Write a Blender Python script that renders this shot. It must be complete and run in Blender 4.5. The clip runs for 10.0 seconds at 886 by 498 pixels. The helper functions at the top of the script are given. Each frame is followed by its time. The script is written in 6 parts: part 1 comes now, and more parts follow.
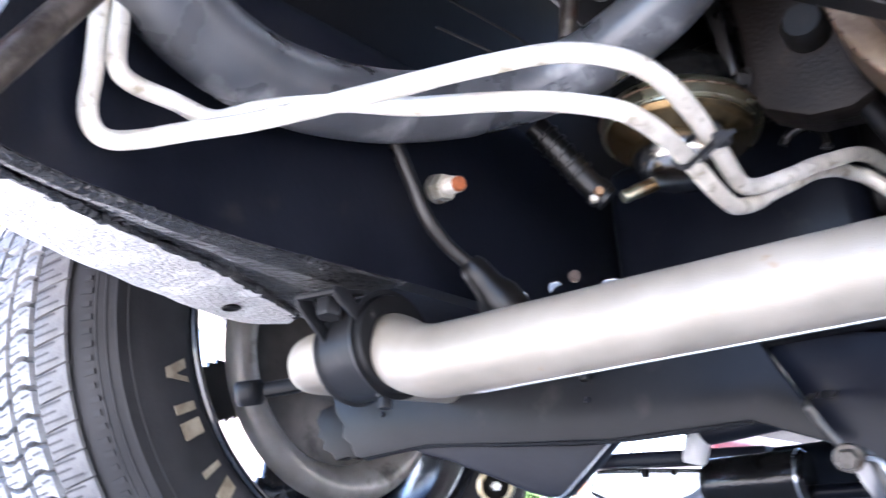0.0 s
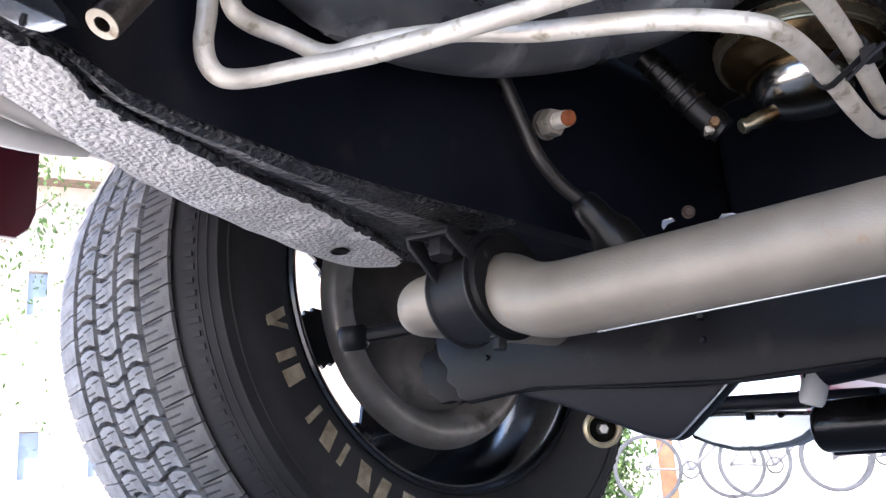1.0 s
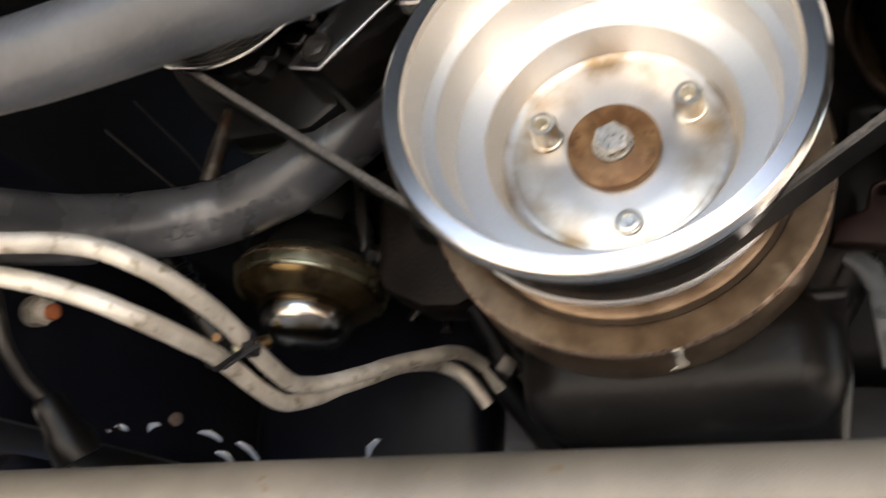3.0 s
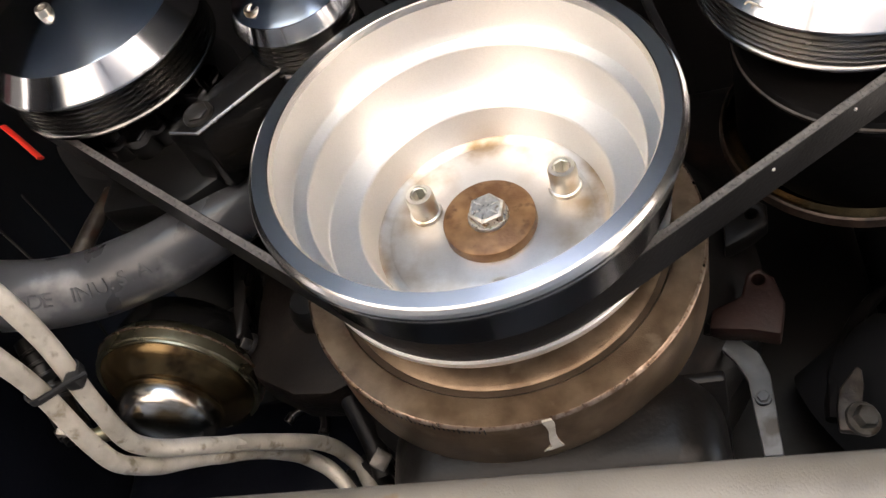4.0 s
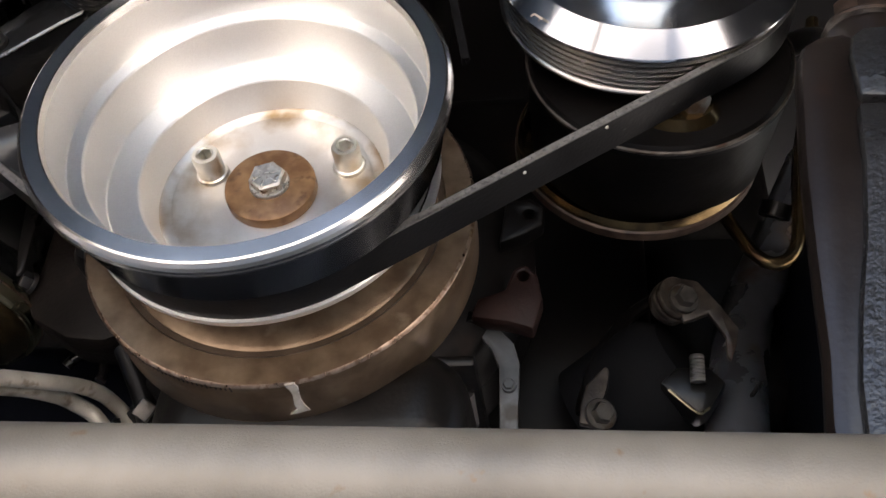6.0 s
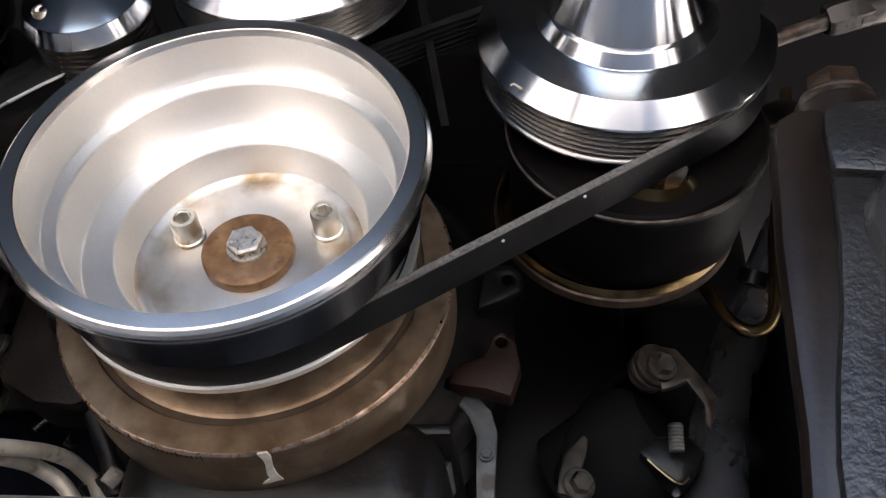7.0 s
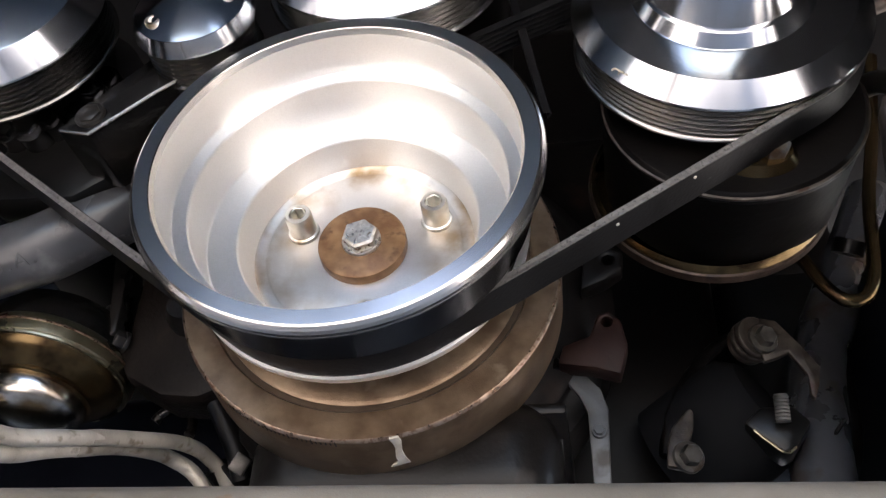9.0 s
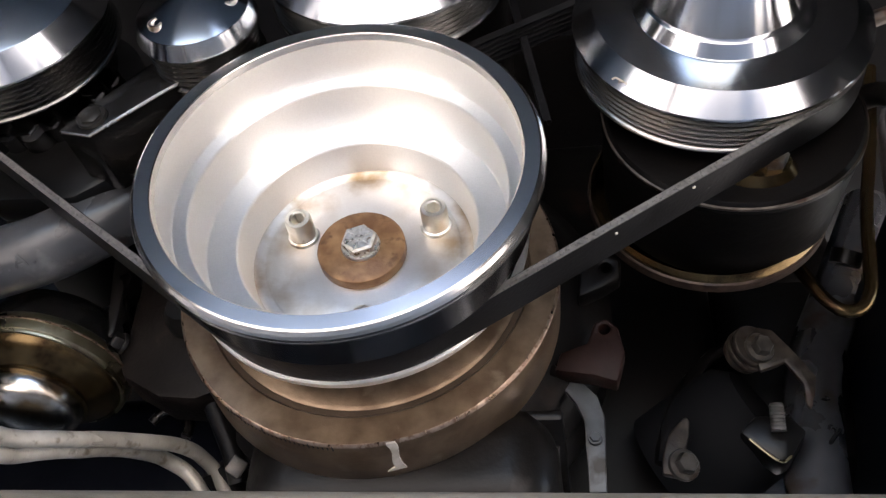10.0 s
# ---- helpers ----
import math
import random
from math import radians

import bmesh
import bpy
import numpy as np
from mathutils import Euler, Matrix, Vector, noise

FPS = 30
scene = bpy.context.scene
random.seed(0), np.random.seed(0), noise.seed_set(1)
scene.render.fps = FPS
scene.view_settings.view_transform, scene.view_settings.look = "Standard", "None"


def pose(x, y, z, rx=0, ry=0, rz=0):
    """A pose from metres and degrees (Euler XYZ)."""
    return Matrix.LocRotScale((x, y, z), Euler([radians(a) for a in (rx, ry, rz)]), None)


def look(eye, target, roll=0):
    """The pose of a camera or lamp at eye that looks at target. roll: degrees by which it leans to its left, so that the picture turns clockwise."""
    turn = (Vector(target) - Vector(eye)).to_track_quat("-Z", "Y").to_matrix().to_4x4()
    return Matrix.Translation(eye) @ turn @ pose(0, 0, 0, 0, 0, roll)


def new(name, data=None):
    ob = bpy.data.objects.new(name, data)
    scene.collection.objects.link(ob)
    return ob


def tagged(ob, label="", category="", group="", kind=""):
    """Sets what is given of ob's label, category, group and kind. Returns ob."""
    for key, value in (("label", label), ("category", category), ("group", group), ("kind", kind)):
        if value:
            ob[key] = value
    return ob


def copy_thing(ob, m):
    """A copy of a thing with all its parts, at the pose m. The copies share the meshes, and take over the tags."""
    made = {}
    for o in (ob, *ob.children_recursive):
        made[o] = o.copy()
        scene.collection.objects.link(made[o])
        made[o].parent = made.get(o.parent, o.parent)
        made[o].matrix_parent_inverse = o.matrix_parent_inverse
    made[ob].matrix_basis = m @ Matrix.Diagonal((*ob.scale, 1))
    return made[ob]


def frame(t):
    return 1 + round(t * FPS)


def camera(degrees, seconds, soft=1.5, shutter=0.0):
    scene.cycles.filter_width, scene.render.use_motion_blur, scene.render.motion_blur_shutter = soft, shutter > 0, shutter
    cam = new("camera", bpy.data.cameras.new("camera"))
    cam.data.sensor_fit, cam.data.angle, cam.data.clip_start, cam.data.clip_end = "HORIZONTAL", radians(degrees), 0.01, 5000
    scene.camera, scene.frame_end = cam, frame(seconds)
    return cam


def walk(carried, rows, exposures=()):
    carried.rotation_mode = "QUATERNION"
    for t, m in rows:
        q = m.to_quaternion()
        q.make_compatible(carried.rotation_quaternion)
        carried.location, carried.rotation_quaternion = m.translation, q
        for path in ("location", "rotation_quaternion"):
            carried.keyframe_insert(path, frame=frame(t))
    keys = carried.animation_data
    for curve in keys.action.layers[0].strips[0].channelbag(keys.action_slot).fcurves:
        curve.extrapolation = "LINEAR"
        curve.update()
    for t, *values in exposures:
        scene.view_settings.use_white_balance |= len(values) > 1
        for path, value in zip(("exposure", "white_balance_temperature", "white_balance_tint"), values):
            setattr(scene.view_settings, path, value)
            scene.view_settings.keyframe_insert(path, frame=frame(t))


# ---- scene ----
cam = camera(52.2, 10.0, soft=1.35, shutter=0.4)
PATH = [
    (0, (-0.0267, -0.3788, 0.1084), (-0.5881, 0.3836, 0.4303), -4.16),
    (0.2, (-0.0452, -0.3799, 0.1148), (-0.6309, 0.3657, 0.4328), -4.87),
    (0.5, (-0.0459, -0.3831, 0.1060), (-0.6917, 0.3224, 0.3978), -4.20),
    (1, (-0.0472, -0.3808, 0.1081), (-0.6858, 0.3383, 0.3822), -3.93),
    (1.5, (-0.0419, -0.3761, 0.1075), (-0.6476, 0.3723, 0.3776), -3.06),
    (2, (-0.0106, -0.3633, 0.1083), (-0.5251, 0.4405, 0.4069), -2.46),
    (2.5, (0.0304, -0.3454, 0.1275), (-0.4116, 0.4933, 0.4457), -2.51),
    (2.7, (0.0465, -0.3399, 0.1314), (-0.3634, 0.4943, 0.5003), -1.05),
    (3, (0.0619, -0.3459, 0.1543), (-0.2894, 0.5107, 0.5323), 1.31),
    (3.2, (0.0661, -0.3484, 0.1585), (-0.2364, 0.5132, 0.5660), 1.83),
    (4.3, (0.0772, -0.2906, 0.1020), (-0.1724, 0.4713, 0.6996), 1.87),
    (4.5, (0.0769, -0.2912, 0.1021), (-0.1786, 0.4658, 0.7036), 2.53),
    (5, (0.0796, -0.2908, 0.1027), (-0.1773, 0.4573, 0.7146), 3.98),
    (5.5, (0.1155, -0.2934, 0.1039), (-0.0817, 0.5130, 0.6615), 5.35),
    (5.7, (0.1235, -0.2988, 0.1018), (-0.0303, 0.5242, 0.6488), 4.35),
    (6.8, (0.1319, -0.3023, 0.1060), (0.0125, 0.4851, 0.7106), 3.41),
    (7, (0.1298, -0.3021, 0.1068), (0.0171, 0.4835, 0.7152), 3.48),
    (7.5, (0.1297, -0.3029, 0.1086), (0.0044, 0.4876, 0.7081), 4.58),
    (8, (0.1053, -0.3204, 0.1080), (-0.0121, 0.4958, 0.6738), 1.75),
    (8.5, (0.0970, -0.3181, 0.1010), (-0.0512, 0.4778, 0.6881), 2.06),
    (9, (0.0999, -0.3188, 0.1029), (-0.0573, 0.4775, 0.6870), 2.82),
    (9.5, (0.0965, -0.3201, 0.1037), (-0.0542, 0.4770, 0.6884), 3.19),
    (10, (0.0996, -0.3214, 0.1039), (-0.0549, 0.4746, 0.6891), 3.43),
]
walk(cam, [(t, look(eye, target, roll)) for t, eye, target, roll in PATH],
     exposures=[(0.0, 3.5, 5900, 20), (0.3, 3.2, 6000, 20), (0.6, 2.62, 6100, 20), (1.0, 2.1, 6200, 20), (1.6, 1.42, 6500, 18), (2.1, 1.4, 6900, 15), (2.6, 1.93, 7500, 15), (3.0, 1.93, 7900, 16), (4.3, 2.36, 7500, 18), (5.2, 2.27, 7400, 18), (6.5, 1.94, 7000, 18), (8.0, 2.16, 6850, 18), (10.0, 2.17, 6850, 18)])

# ---- sky and sun ----
world = bpy.data.worlds.new("world")
scene.world = world
world.use_nodes = True
sky = world.node_tree.nodes.new("ShaderNodeTexSky")
sky.sky_type, sky.sun_disc = "NISHITA", False
sky.sun_elevation, sky.sun_rotation = radians(64), radians(147)
world.node_tree.links.new(sky.outputs[0], world.node_tree.nodes["Background"].inputs[0])
world.node_tree.nodes["Background"].inputs[1].default_value = 0.15
sun = new("sun", bpy.data.lights.new("sun", "SUN"))
sun.data.energy, sun.data.angle, sun.data.color = 5.0, radians(0.6), (1.0, 0.95, 0.88)
# the sun stands high ahead of the car, which shades its own engine
sun.matrix_world = look((1.8, -2.8, 7.0), (0, 0, 0))


# ---- materials ----
def nodes_of(name):
    mat = bpy.data.materials.new(name)
    mat.use_nodes = True
    nt = mat.node_tree
    return mat, nt, nt.nodes["Principled BSDF"]


def surface(name, dark, light, rough=0.5, metal=0.0, scale=40.0, grain=400.0, bump=0.15, depth=0.0006, spread=0.15, coat=0.0,
            stain=None, stain_scale=12.0, stain_at=0.58, cells=False, gloss=0.5):
    """Paint, metal or rubber: two colours mixed by noise at two scales, with grain in the relief and the gloss."""
    mat, nt, b = nodes_of(name)
    n, link = nt.nodes.new, nt.links.new
    co = n("ShaderNodeTexCoord")
    big, fine = n("ShaderNodeTexNoise"), n("ShaderNodeTexNoise")
    big.inputs["Scale"].default_value, fine.inputs["Scale"].default_value = scale, grain
    big.inputs["Detail"].default_value, fine.inputs["Detail"].default_value = 6, 3
    for t in (big, fine):
        link(co.outputs["Object"], t.inputs["Vector"])
    mix = n("ShaderNodeMix")
    mix.data_type = "RGBA"
    mix.inputs["A"].default_value, mix.inputs["B"].default_value = (*dark, 1), (*light, 1)
    ramp = n("ShaderNodeValToRGB")
    ramp.color_ramp.elements[0].position, ramp.color_ramp.elements[1].position = 0.36, 0.66
    link(big.outputs["Fac"], ramp.inputs["Fac"])
    link(ramp.outputs["Color"], mix.inputs["Factor"])
    colour = mix.outputs["Result"]
    if stain:
        spot, edge, over = n("ShaderNodeTexNoise"), n("ShaderNodeValToRGB"), n("ShaderNodeMix")
        spot.inputs["Scale"].default_value, spot.inputs["Detail"].default_value = stain_scale, 8
        link(co.outputs["Object"], spot.inputs["Vector"])
        edge.color_ramp.elements[0].position, edge.color_ramp.elements[1].position = stain_at, stain_at + 0.12
        link(spot.outputs["Fac"], edge.inputs["Fac"])
        over.data_type = "RGBA"
        over.inputs["B"].default_value = (*stain, 1)
        link(edge.outputs["Color"], over.inputs["Factor"])
        link(colour, over.inputs["A"])
        colour = over.outputs["Result"]
    link(colour, b.inputs["Base Color"])
    span = n("ShaderNodeMapRange")
    span.inputs["To Min"].default_value, span.inputs["To Max"].default_value = max(rough - spread, 0.04), min(rough + spread, 1)
    link(big.outputs["Fac"], span.inputs["Value"])
    link(span.outputs["Result"], b.inputs["Roughness"])
    b.inputs["Metallic"].default_value, b.inputs["Coat Weight"].default_value, b.inputs["Specular IOR Level"].default_value = metal, coat, gloss
    relief = n("ShaderNodeBump")
    relief.inputs["Strength"].default_value, relief.inputs["Distance"].default_value = bump, depth
    height = fine.outputs["Fac"]
    if cells:
        cell = n("ShaderNodeTexVoronoi")
        cell.feature, cell.inputs["Scale"].default_value = "SMOOTH_F1", grain
        warp = n("ShaderNodeVectorMath")
        warp.operation = "MULTIPLY_ADD"
        warp.inputs[1].default_value = (0.0025, 0.0025, 0.0025)
        link(fine.outputs["Color"], warp.inputs[0])
        link(co.outputs["Object"], warp.inputs[2])
        link(warp.outputs["Vector"], cell.inputs["Vector"])
        height = cell.outputs["Distance"]
    link(height, relief.inputs["Height"])
    link(relief.outputs["Normal"], b.inputs["Normal"])
    return mat


def turned(name, colour, rough=0.25, rings=2600.0, bump=0.06, tint=None, tint_in=0.0, tint_out=0.0, metal=1.0, streak=0.7, spread=0.04):
    """Lathe-turned metal: fine rings round the local z axis; a tint of dried oil between two radii."""
    mat, nt, b = nodes_of(name)
    n, link = nt.nodes.new, nt.links.new
    co, xyz = n("ShaderNodeTexCoord"), n("ShaderNodeSeparateXYZ")
    link(co.outputs["Object"], xyz.inputs[0])
    flat = n("ShaderNodeCombineXYZ")
    link(xyz.outputs["X"], flat.inputs["X"])
    link(xyz.outputs["Y"], flat.inputs["Y"])
    reach = n("ShaderNodeVectorMath")
    reach.operation = "LENGTH"
    link(flat.outputs[0], reach.inputs[0])
    line = n("ShaderNodeCombineXYZ")
    link(reach.outputs["Value"], line.inputs["X"])
    link(xyz.outputs["Z"], line.inputs["Y"])
    cut = n("ShaderNodeTexNoise")
    cut.inputs["Scale"].default_value, cut.inputs["Detail"].default_value = rings, 4
    link(line.outputs[0], cut.inputs["Vector"])
    wear = n("ShaderNodeTexNoise")
    wear.inputs["Scale"].default_value, wear.inputs["Detail"].default_value = 38, 6
    link(co.outputs["Object"], wear.inputs["Vector"])
    span = n("ShaderNodeMapRange")
    span.inputs["To Min"].default_value, span.inputs["To Max"].default_value = rough - spread, rough + spread
    link(wear.outputs["Fac"], span.inputs["Value"])
    link(span.outputs["Result"], b.inputs["Roughness"])
    relief = n("ShaderNodeBump")
    relief.inputs["Strength"].default_value, relief.inputs["Distance"].default_value = bump, 0.0003
    link(cut.outputs["Fac"], relief.inputs["Height"])
    link(relief.outputs["Normal"], b.inputs["Normal"])
    b.inputs["Metallic"].default_value = metal
    b.inputs["Base Color"].default_value = (*colour, 1)
    # the cut runs round the axis, so gleams spread along the radius
    around = n("ShaderNodeTangent")
    around.direction_type, around.axis = "RADIAL", "Z"
    link(around.outputs["Tangent"], b.inputs["Tangent"])
    b.inputs["Anisotropic"].default_value, b.inputs["Anisotropic Rotation"].default_value = streak, 0.25
    # faint dust and handling marks on the bare metal
    dust, speck, film = n("ShaderNodeTexNoise"), n("ShaderNodeValToRGB"), n("ShaderNodeMix")
    dust.inputs["Scale"].default_value, dust.inputs["Detail"].default_value = 1400, 4
    link(co.outputs["Object"], dust.inputs["Vector"])
    speck.color_ramp.elements[0].position, speck.color_ramp.elements[1].position = 0.4, 0.75
    link(dust.outputs["Fac"], speck.inputs["Fac"])
    film.data_type = "RGBA"
    film.inputs["A"].default_value, film.inputs["B"].default_value = (*colour, 1), (*[c * 0.94 for c in colour], 1)
    link(speck.outputs["Color"], film.inputs["Factor"])
    link(film.outputs["Result"], b.inputs["Base Color"])
    if tint:
        band = n("ShaderNodeMapRange")
        band.inputs["From Min"].default_value, band.inputs["From Max"].default_value = tint_in, tint_out
        link(reach.outputs["Value"], band.inputs["Value"])
        spot = n("ShaderNodeMath")
        spot.operation, spot.use_clamp = "MULTIPLY", True
        link(band.outputs["Result"], spot.inputs[0])
        ramp = n("ShaderNodeValToRGB")
        ramp.color_ramp.elements[0].position, ramp.color_ramp.elements[1].position = 0.4, 0.62
        link(wear.outputs["Fac"], ramp.inputs["Fac"])
        link(ramp.outputs["Color"], spot.inputs[1])
        mix = n("ShaderNodeMix")
        mix.data_type = "RGBA"
        mix.inputs["A"].default_value, mix.inputs["B"].default_value = (*colour, 1), (*tint, 1)
        link(film.outputs["Result"], mix.inputs["A"])
        link(spot.outputs["Value"], mix.inputs["Factor"])
        link(mix.outputs["Result"], b.inputs["Base Color"])
    return mat


ALU = turned("turned_aluminium", (0.62, 0.61, 0.59), 0.27, 900, 0.01)
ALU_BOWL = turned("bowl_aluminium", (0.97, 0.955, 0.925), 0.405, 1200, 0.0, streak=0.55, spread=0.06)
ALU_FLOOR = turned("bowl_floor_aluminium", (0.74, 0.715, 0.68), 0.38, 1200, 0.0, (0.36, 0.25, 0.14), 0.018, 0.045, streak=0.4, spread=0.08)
RIM_ALU = turned("satin_rim_aluminium", (0.83, 0.80, 0.755), 0.22, 900, 0.0, streak=0.3)
POLISHED = turned("polished_aluminium", (0.62, 0.635, 0.66), 0.16, 900, 0.0, streak=0.75)
SATIN = surface("satin_dome", (0.55, 0.51, 0.44), (0.74, 0.71, 0.66), 0.22, 1.0, 30, 300, 0.05, spread=0.08, stain=(0.26, 0.17, 0.09), stain_scale=22, stain_at=0.58)
# aluminium drum with a base darkened to carry the dark it reflects
DRUM = turned("dark_reflection_drum", (0.24, 0.24, 0.245), 0.2, 1400, 0.02, streak=0.5)
BOLT_ZINC = surface("pitted_zinc", (0.42, 0.40, 0.36), (0.72, 0.70, 0.66), 0.3, 1.0, 260, 1500, 0.5, 0.0005, 0.12, stain=(0.2, 0.15, 0.1), stain_scale=300, stain_at=0.6)
CHROME = surface("chrome", (0.75, 0.75, 0.76), (0.85, 0.85, 0.86), 0.12, 1.0, 30, 300, 0.05, spread=0.06)
ZINC = surface("zinc_bolt", (0.68, 0.65, 0.58), (0.84, 0.81, 0.74), 0.32, 1.0, 120, 900, 0.2, spread=0.12, stain=(0.34, 0.24, 0.14), stain_scale=90, stain_at=0.6)
STEEL = surface("dull_steel", (0.2, 0.19, 0.17), (0.36, 0.34, 0.31), 0.42, 0.85, 90, 700, 0.25, stain=(0.12, 0.075, 0.045), stain_scale=60)
RUST = surface("rusty_washer", (0.165, 0.078, 0.033), (0.32, 0.182, 0.086), 0.38, 0.5, 90, 600, 0.3, stain=(0.11, 0.05, 0.022), stain_scale=150, stain_at=0.57)
STAINED = surface("stained_bolt", (0.035, 0.021, 0.014), (0.085, 0.055, 0.04), 0.42, 0.4, 120, 600, 0.4, stain=(0.02, 0.013, 0.01), stain_scale=110, stain_at=0.55)
RUST_RED = surface("bright_rust", (0.24, 0.06, 0.016), (0.36, 0.10, 0.03), 0.7, 0.0, 200, 900, 0.4)
BALANCER = surface("browned_steel", (0.185, 0.121, 0.075), (0.335, 0.238, 0.156), 0.33, 0.7, 70, 1300, 0.2, stain=(0.40, 0.305, 0.21), stain_scale=60, stain_at=0.62, spread=0.12)
BAR = surface("bar_paint", (0.225, 0.196, 0.158), (0.33, 0.29, 0.238), 0.47, 0.3, 22, 1300, 0.3, stain=(0.27, 0.155, 0.075), stain_scale=120, stain_at=0.66, spread=0.12)
LINE = surface("line_steel", (0.55, 0.505, 0.425), (0.75, 0.705, 0.615), 0.44, 0.3, 90, 900, 0.4, 0.0005, stain=(0.34, 0.29, 0.205), stain_scale=170, stain_at=0.585)
LINE_BROWN = surface("line_browned", (0.40, 0.355, 0.285), (0.58, 0.53, 0.44), 0.43, 0.32, 70, 700, 0.3, stain=(0.24, 0.19, 0.13), stain_scale=130, stain_at=0.55)
CHASSIS = surface("chassis_black", (0.0052, 0.0061, 0.0100), (0.0098, 0.0112, 0.0165), 0.34, 0.0, 18, 260, 0.2, spread=0.1, stain=(0.022, 0.021, 0.02), stain_scale=30, stain_at=0.66, gloss=0.14)
# undercoat grey raised to hold the bright yard's grazing reflection
UNDERCOAT = surface("undercoat", (0.40, 0.392, 0.376), (0.55, 0.54, 0.522), 0.26, 0.0, 30, 500, 1.0, 0.0018, 0.08, cells=True, coat=0.5, stain=(0.25, 0.245, 0.235), stain_scale=60, stain_at=0.7)
CREAM = surface("cream_apron", (0.5, 0.48, 0.45), (0.6, 0.58, 0.54), 0.35, 0.0, 14, 300, 0.15, stain=(0.36, 0.31, 0.27), stain_scale=26, stain_at=0.6)
ARM_PAINT = surface("satin_grey_black", (0.006, 0.0062, 0.007), (0.014, 0.0143, 0.0155), 0.34, 0.0, 12, 400, 0.2, stain=(0.035, 0.032, 0.029), stain_scale=24, stain_at=0.64, gloss=0.13)
RUBBER = surface("belt_rubber", (0.006, 0.006, 0.0064), (0.012, 0.012, 0.0127), 0.4, 0.0, 50, 600, 0.2, stain=(0.08, 0.078, 0.075), stain_scale=160, stain_at=0.7, gloss=0.15)
HOSE = surface("hose_rubber", (0.046, 0.047, 0.051), (0.09, 0.092, 0.098), 0.30, 0.0, 26, 420, 0.14, stain=(0.22, 0.218, 0.22), stain_scale=30, stain_at=0.57, gloss=0.6)
DUSTY = surface("dusty_rubber", (0.05, 0.053, 0.058), (0.1, 0.105, 0.112), 0.34, 0.0, 30, 420, 0.35, stain=(0.34, 0.34, 0.34), stain_scale=46, stain_at=0.66)
WORN = surface("worn_edge", (0.28, 0.185, 0.125), (0.46, 0.345, 0.26), 0.3, 0.9, 190, 900, 0.3, stain=(0.24, 0.15, 0.1), stain_scale=400, stain_at=0.5)
SCUFF = surface("scuffed_rubber", (0.10, 0.094, 0.088), (0.16, 0.15, 0.14), 0.6, 0.0, 400, 1500, 0.3, stain=(0.05, 0.048, 0.045), stain_scale=700, stain_at=0.55)
# darker undercoat for the rail's inner strip
UNDER_DARK = surface("dark_undercoat", (0.045, 0.045, 0.045), (0.13, 0.128, 0.124), 0.26, 0.0, 40, 380, 1.0, 0.0018, 0.08, cells=True, stain=(0.02, 0.02, 0.02), stain_scale=46, stain_at=0.55)
SATIN_GREY = surface("satin_metal", (0.40, 0.42, 0.44), (0.55, 0.57, 0.59), 0.24, 0.85, 10, 300, 0.1)
# near white for the ball-joint boot, holding the strong light on it
PALE = surface("lit_boot", (0.68, 0.66, 0.62), (0.78, 0.76, 0.73), 0.5, 0.0, 20, 300, 0.1)
BROWN_ZINC = surface("browned_zinc", (0.075, 0.048, 0.021), (0.23, 0.16, 0.076), 0.24, 0.9, 26, 500, 0.12, stain=(0.03, 0.016, 0.008), stain_scale=26, stain_at=0.52, spread=0.1)
GREY_CYCLE = surface("cycle_grey", (0.045, 0.046, 0.049), (0.085, 0.087, 0.09), 0.5, 0.0, 6, 80, 0.05)
# greasy black, deepened further to put the engine bay's shade into the colour
GREASE = surface("greasy_shaded_black", (0.0035, 0.0033, 0.0031), (0.0085, 0.0078, 0.0072), 0.34, 0.1, 30, 300, 0.2, 0.0005, stain=(0.020, 0.016, 0.0125), stain_scale=26, stain_at=0.62, gloss=0.35)
CASTING = surface("oily_casting", (0.019, 0.0192, 0.0195), (0.038, 0.038, 0.038), 0.24, 0.1, 20, 420, 0.55, 0.0011, 0.1, stain=(0.010, 0.0098, 0.0095), stain_scale=24, stain_at=0.56, gloss=0.6)
CASTING_SMOOTH = surface("smooth_oily_casting", (0.012, 0.0085, 0.007), (0.024, 0.018, 0.015), 0.32, 0.1, 24, 380, 0.25, 0.0005, 0.12, stain=(0.03, 0.015, 0.010), stain_scale=34, stain_at=0.6)
OILY = surface("wet_black_oil", (0.006, 0.006, 0.0062), (0.016, 0.0155, 0.015), 0.17, 0.3, 40, 300, 0.4, 0.0006, 0.1)
SATIN_BLACK = surface("satin_black_metal", (0.014, 0.0132, 0.0128), (0.03, 0.0285, 0.027), 0.26, 0.4, 40, 500, 0.25, stain=(0.07, 0.06, 0.05), stain_scale=60, stain_at=0.66)
BOLT_BLACK = surface("oily_bolt", (0.075, 0.075, 0.078), (0.17, 0.17, 0.175), 0.2, 1.0, 60, 500, 0.2, stain=(0.03, 0.028, 0.026), stain_scale=120, stain_at=0.58)
BRACKET_PALE = surface("dull_bolt_steel", (0.07, 0.063, 0.055), (0.15, 0.137, 0.12), 0.36, 0.7, 120, 900, 0.3, stain=(0.05, 0.033, 0.023), stain_scale=90, stain_at=0.56)
# base far below oily iron, so the colour carries the bay's shade
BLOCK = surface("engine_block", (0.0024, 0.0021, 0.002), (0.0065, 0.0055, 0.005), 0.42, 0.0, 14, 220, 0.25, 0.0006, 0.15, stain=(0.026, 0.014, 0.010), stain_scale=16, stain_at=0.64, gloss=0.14)
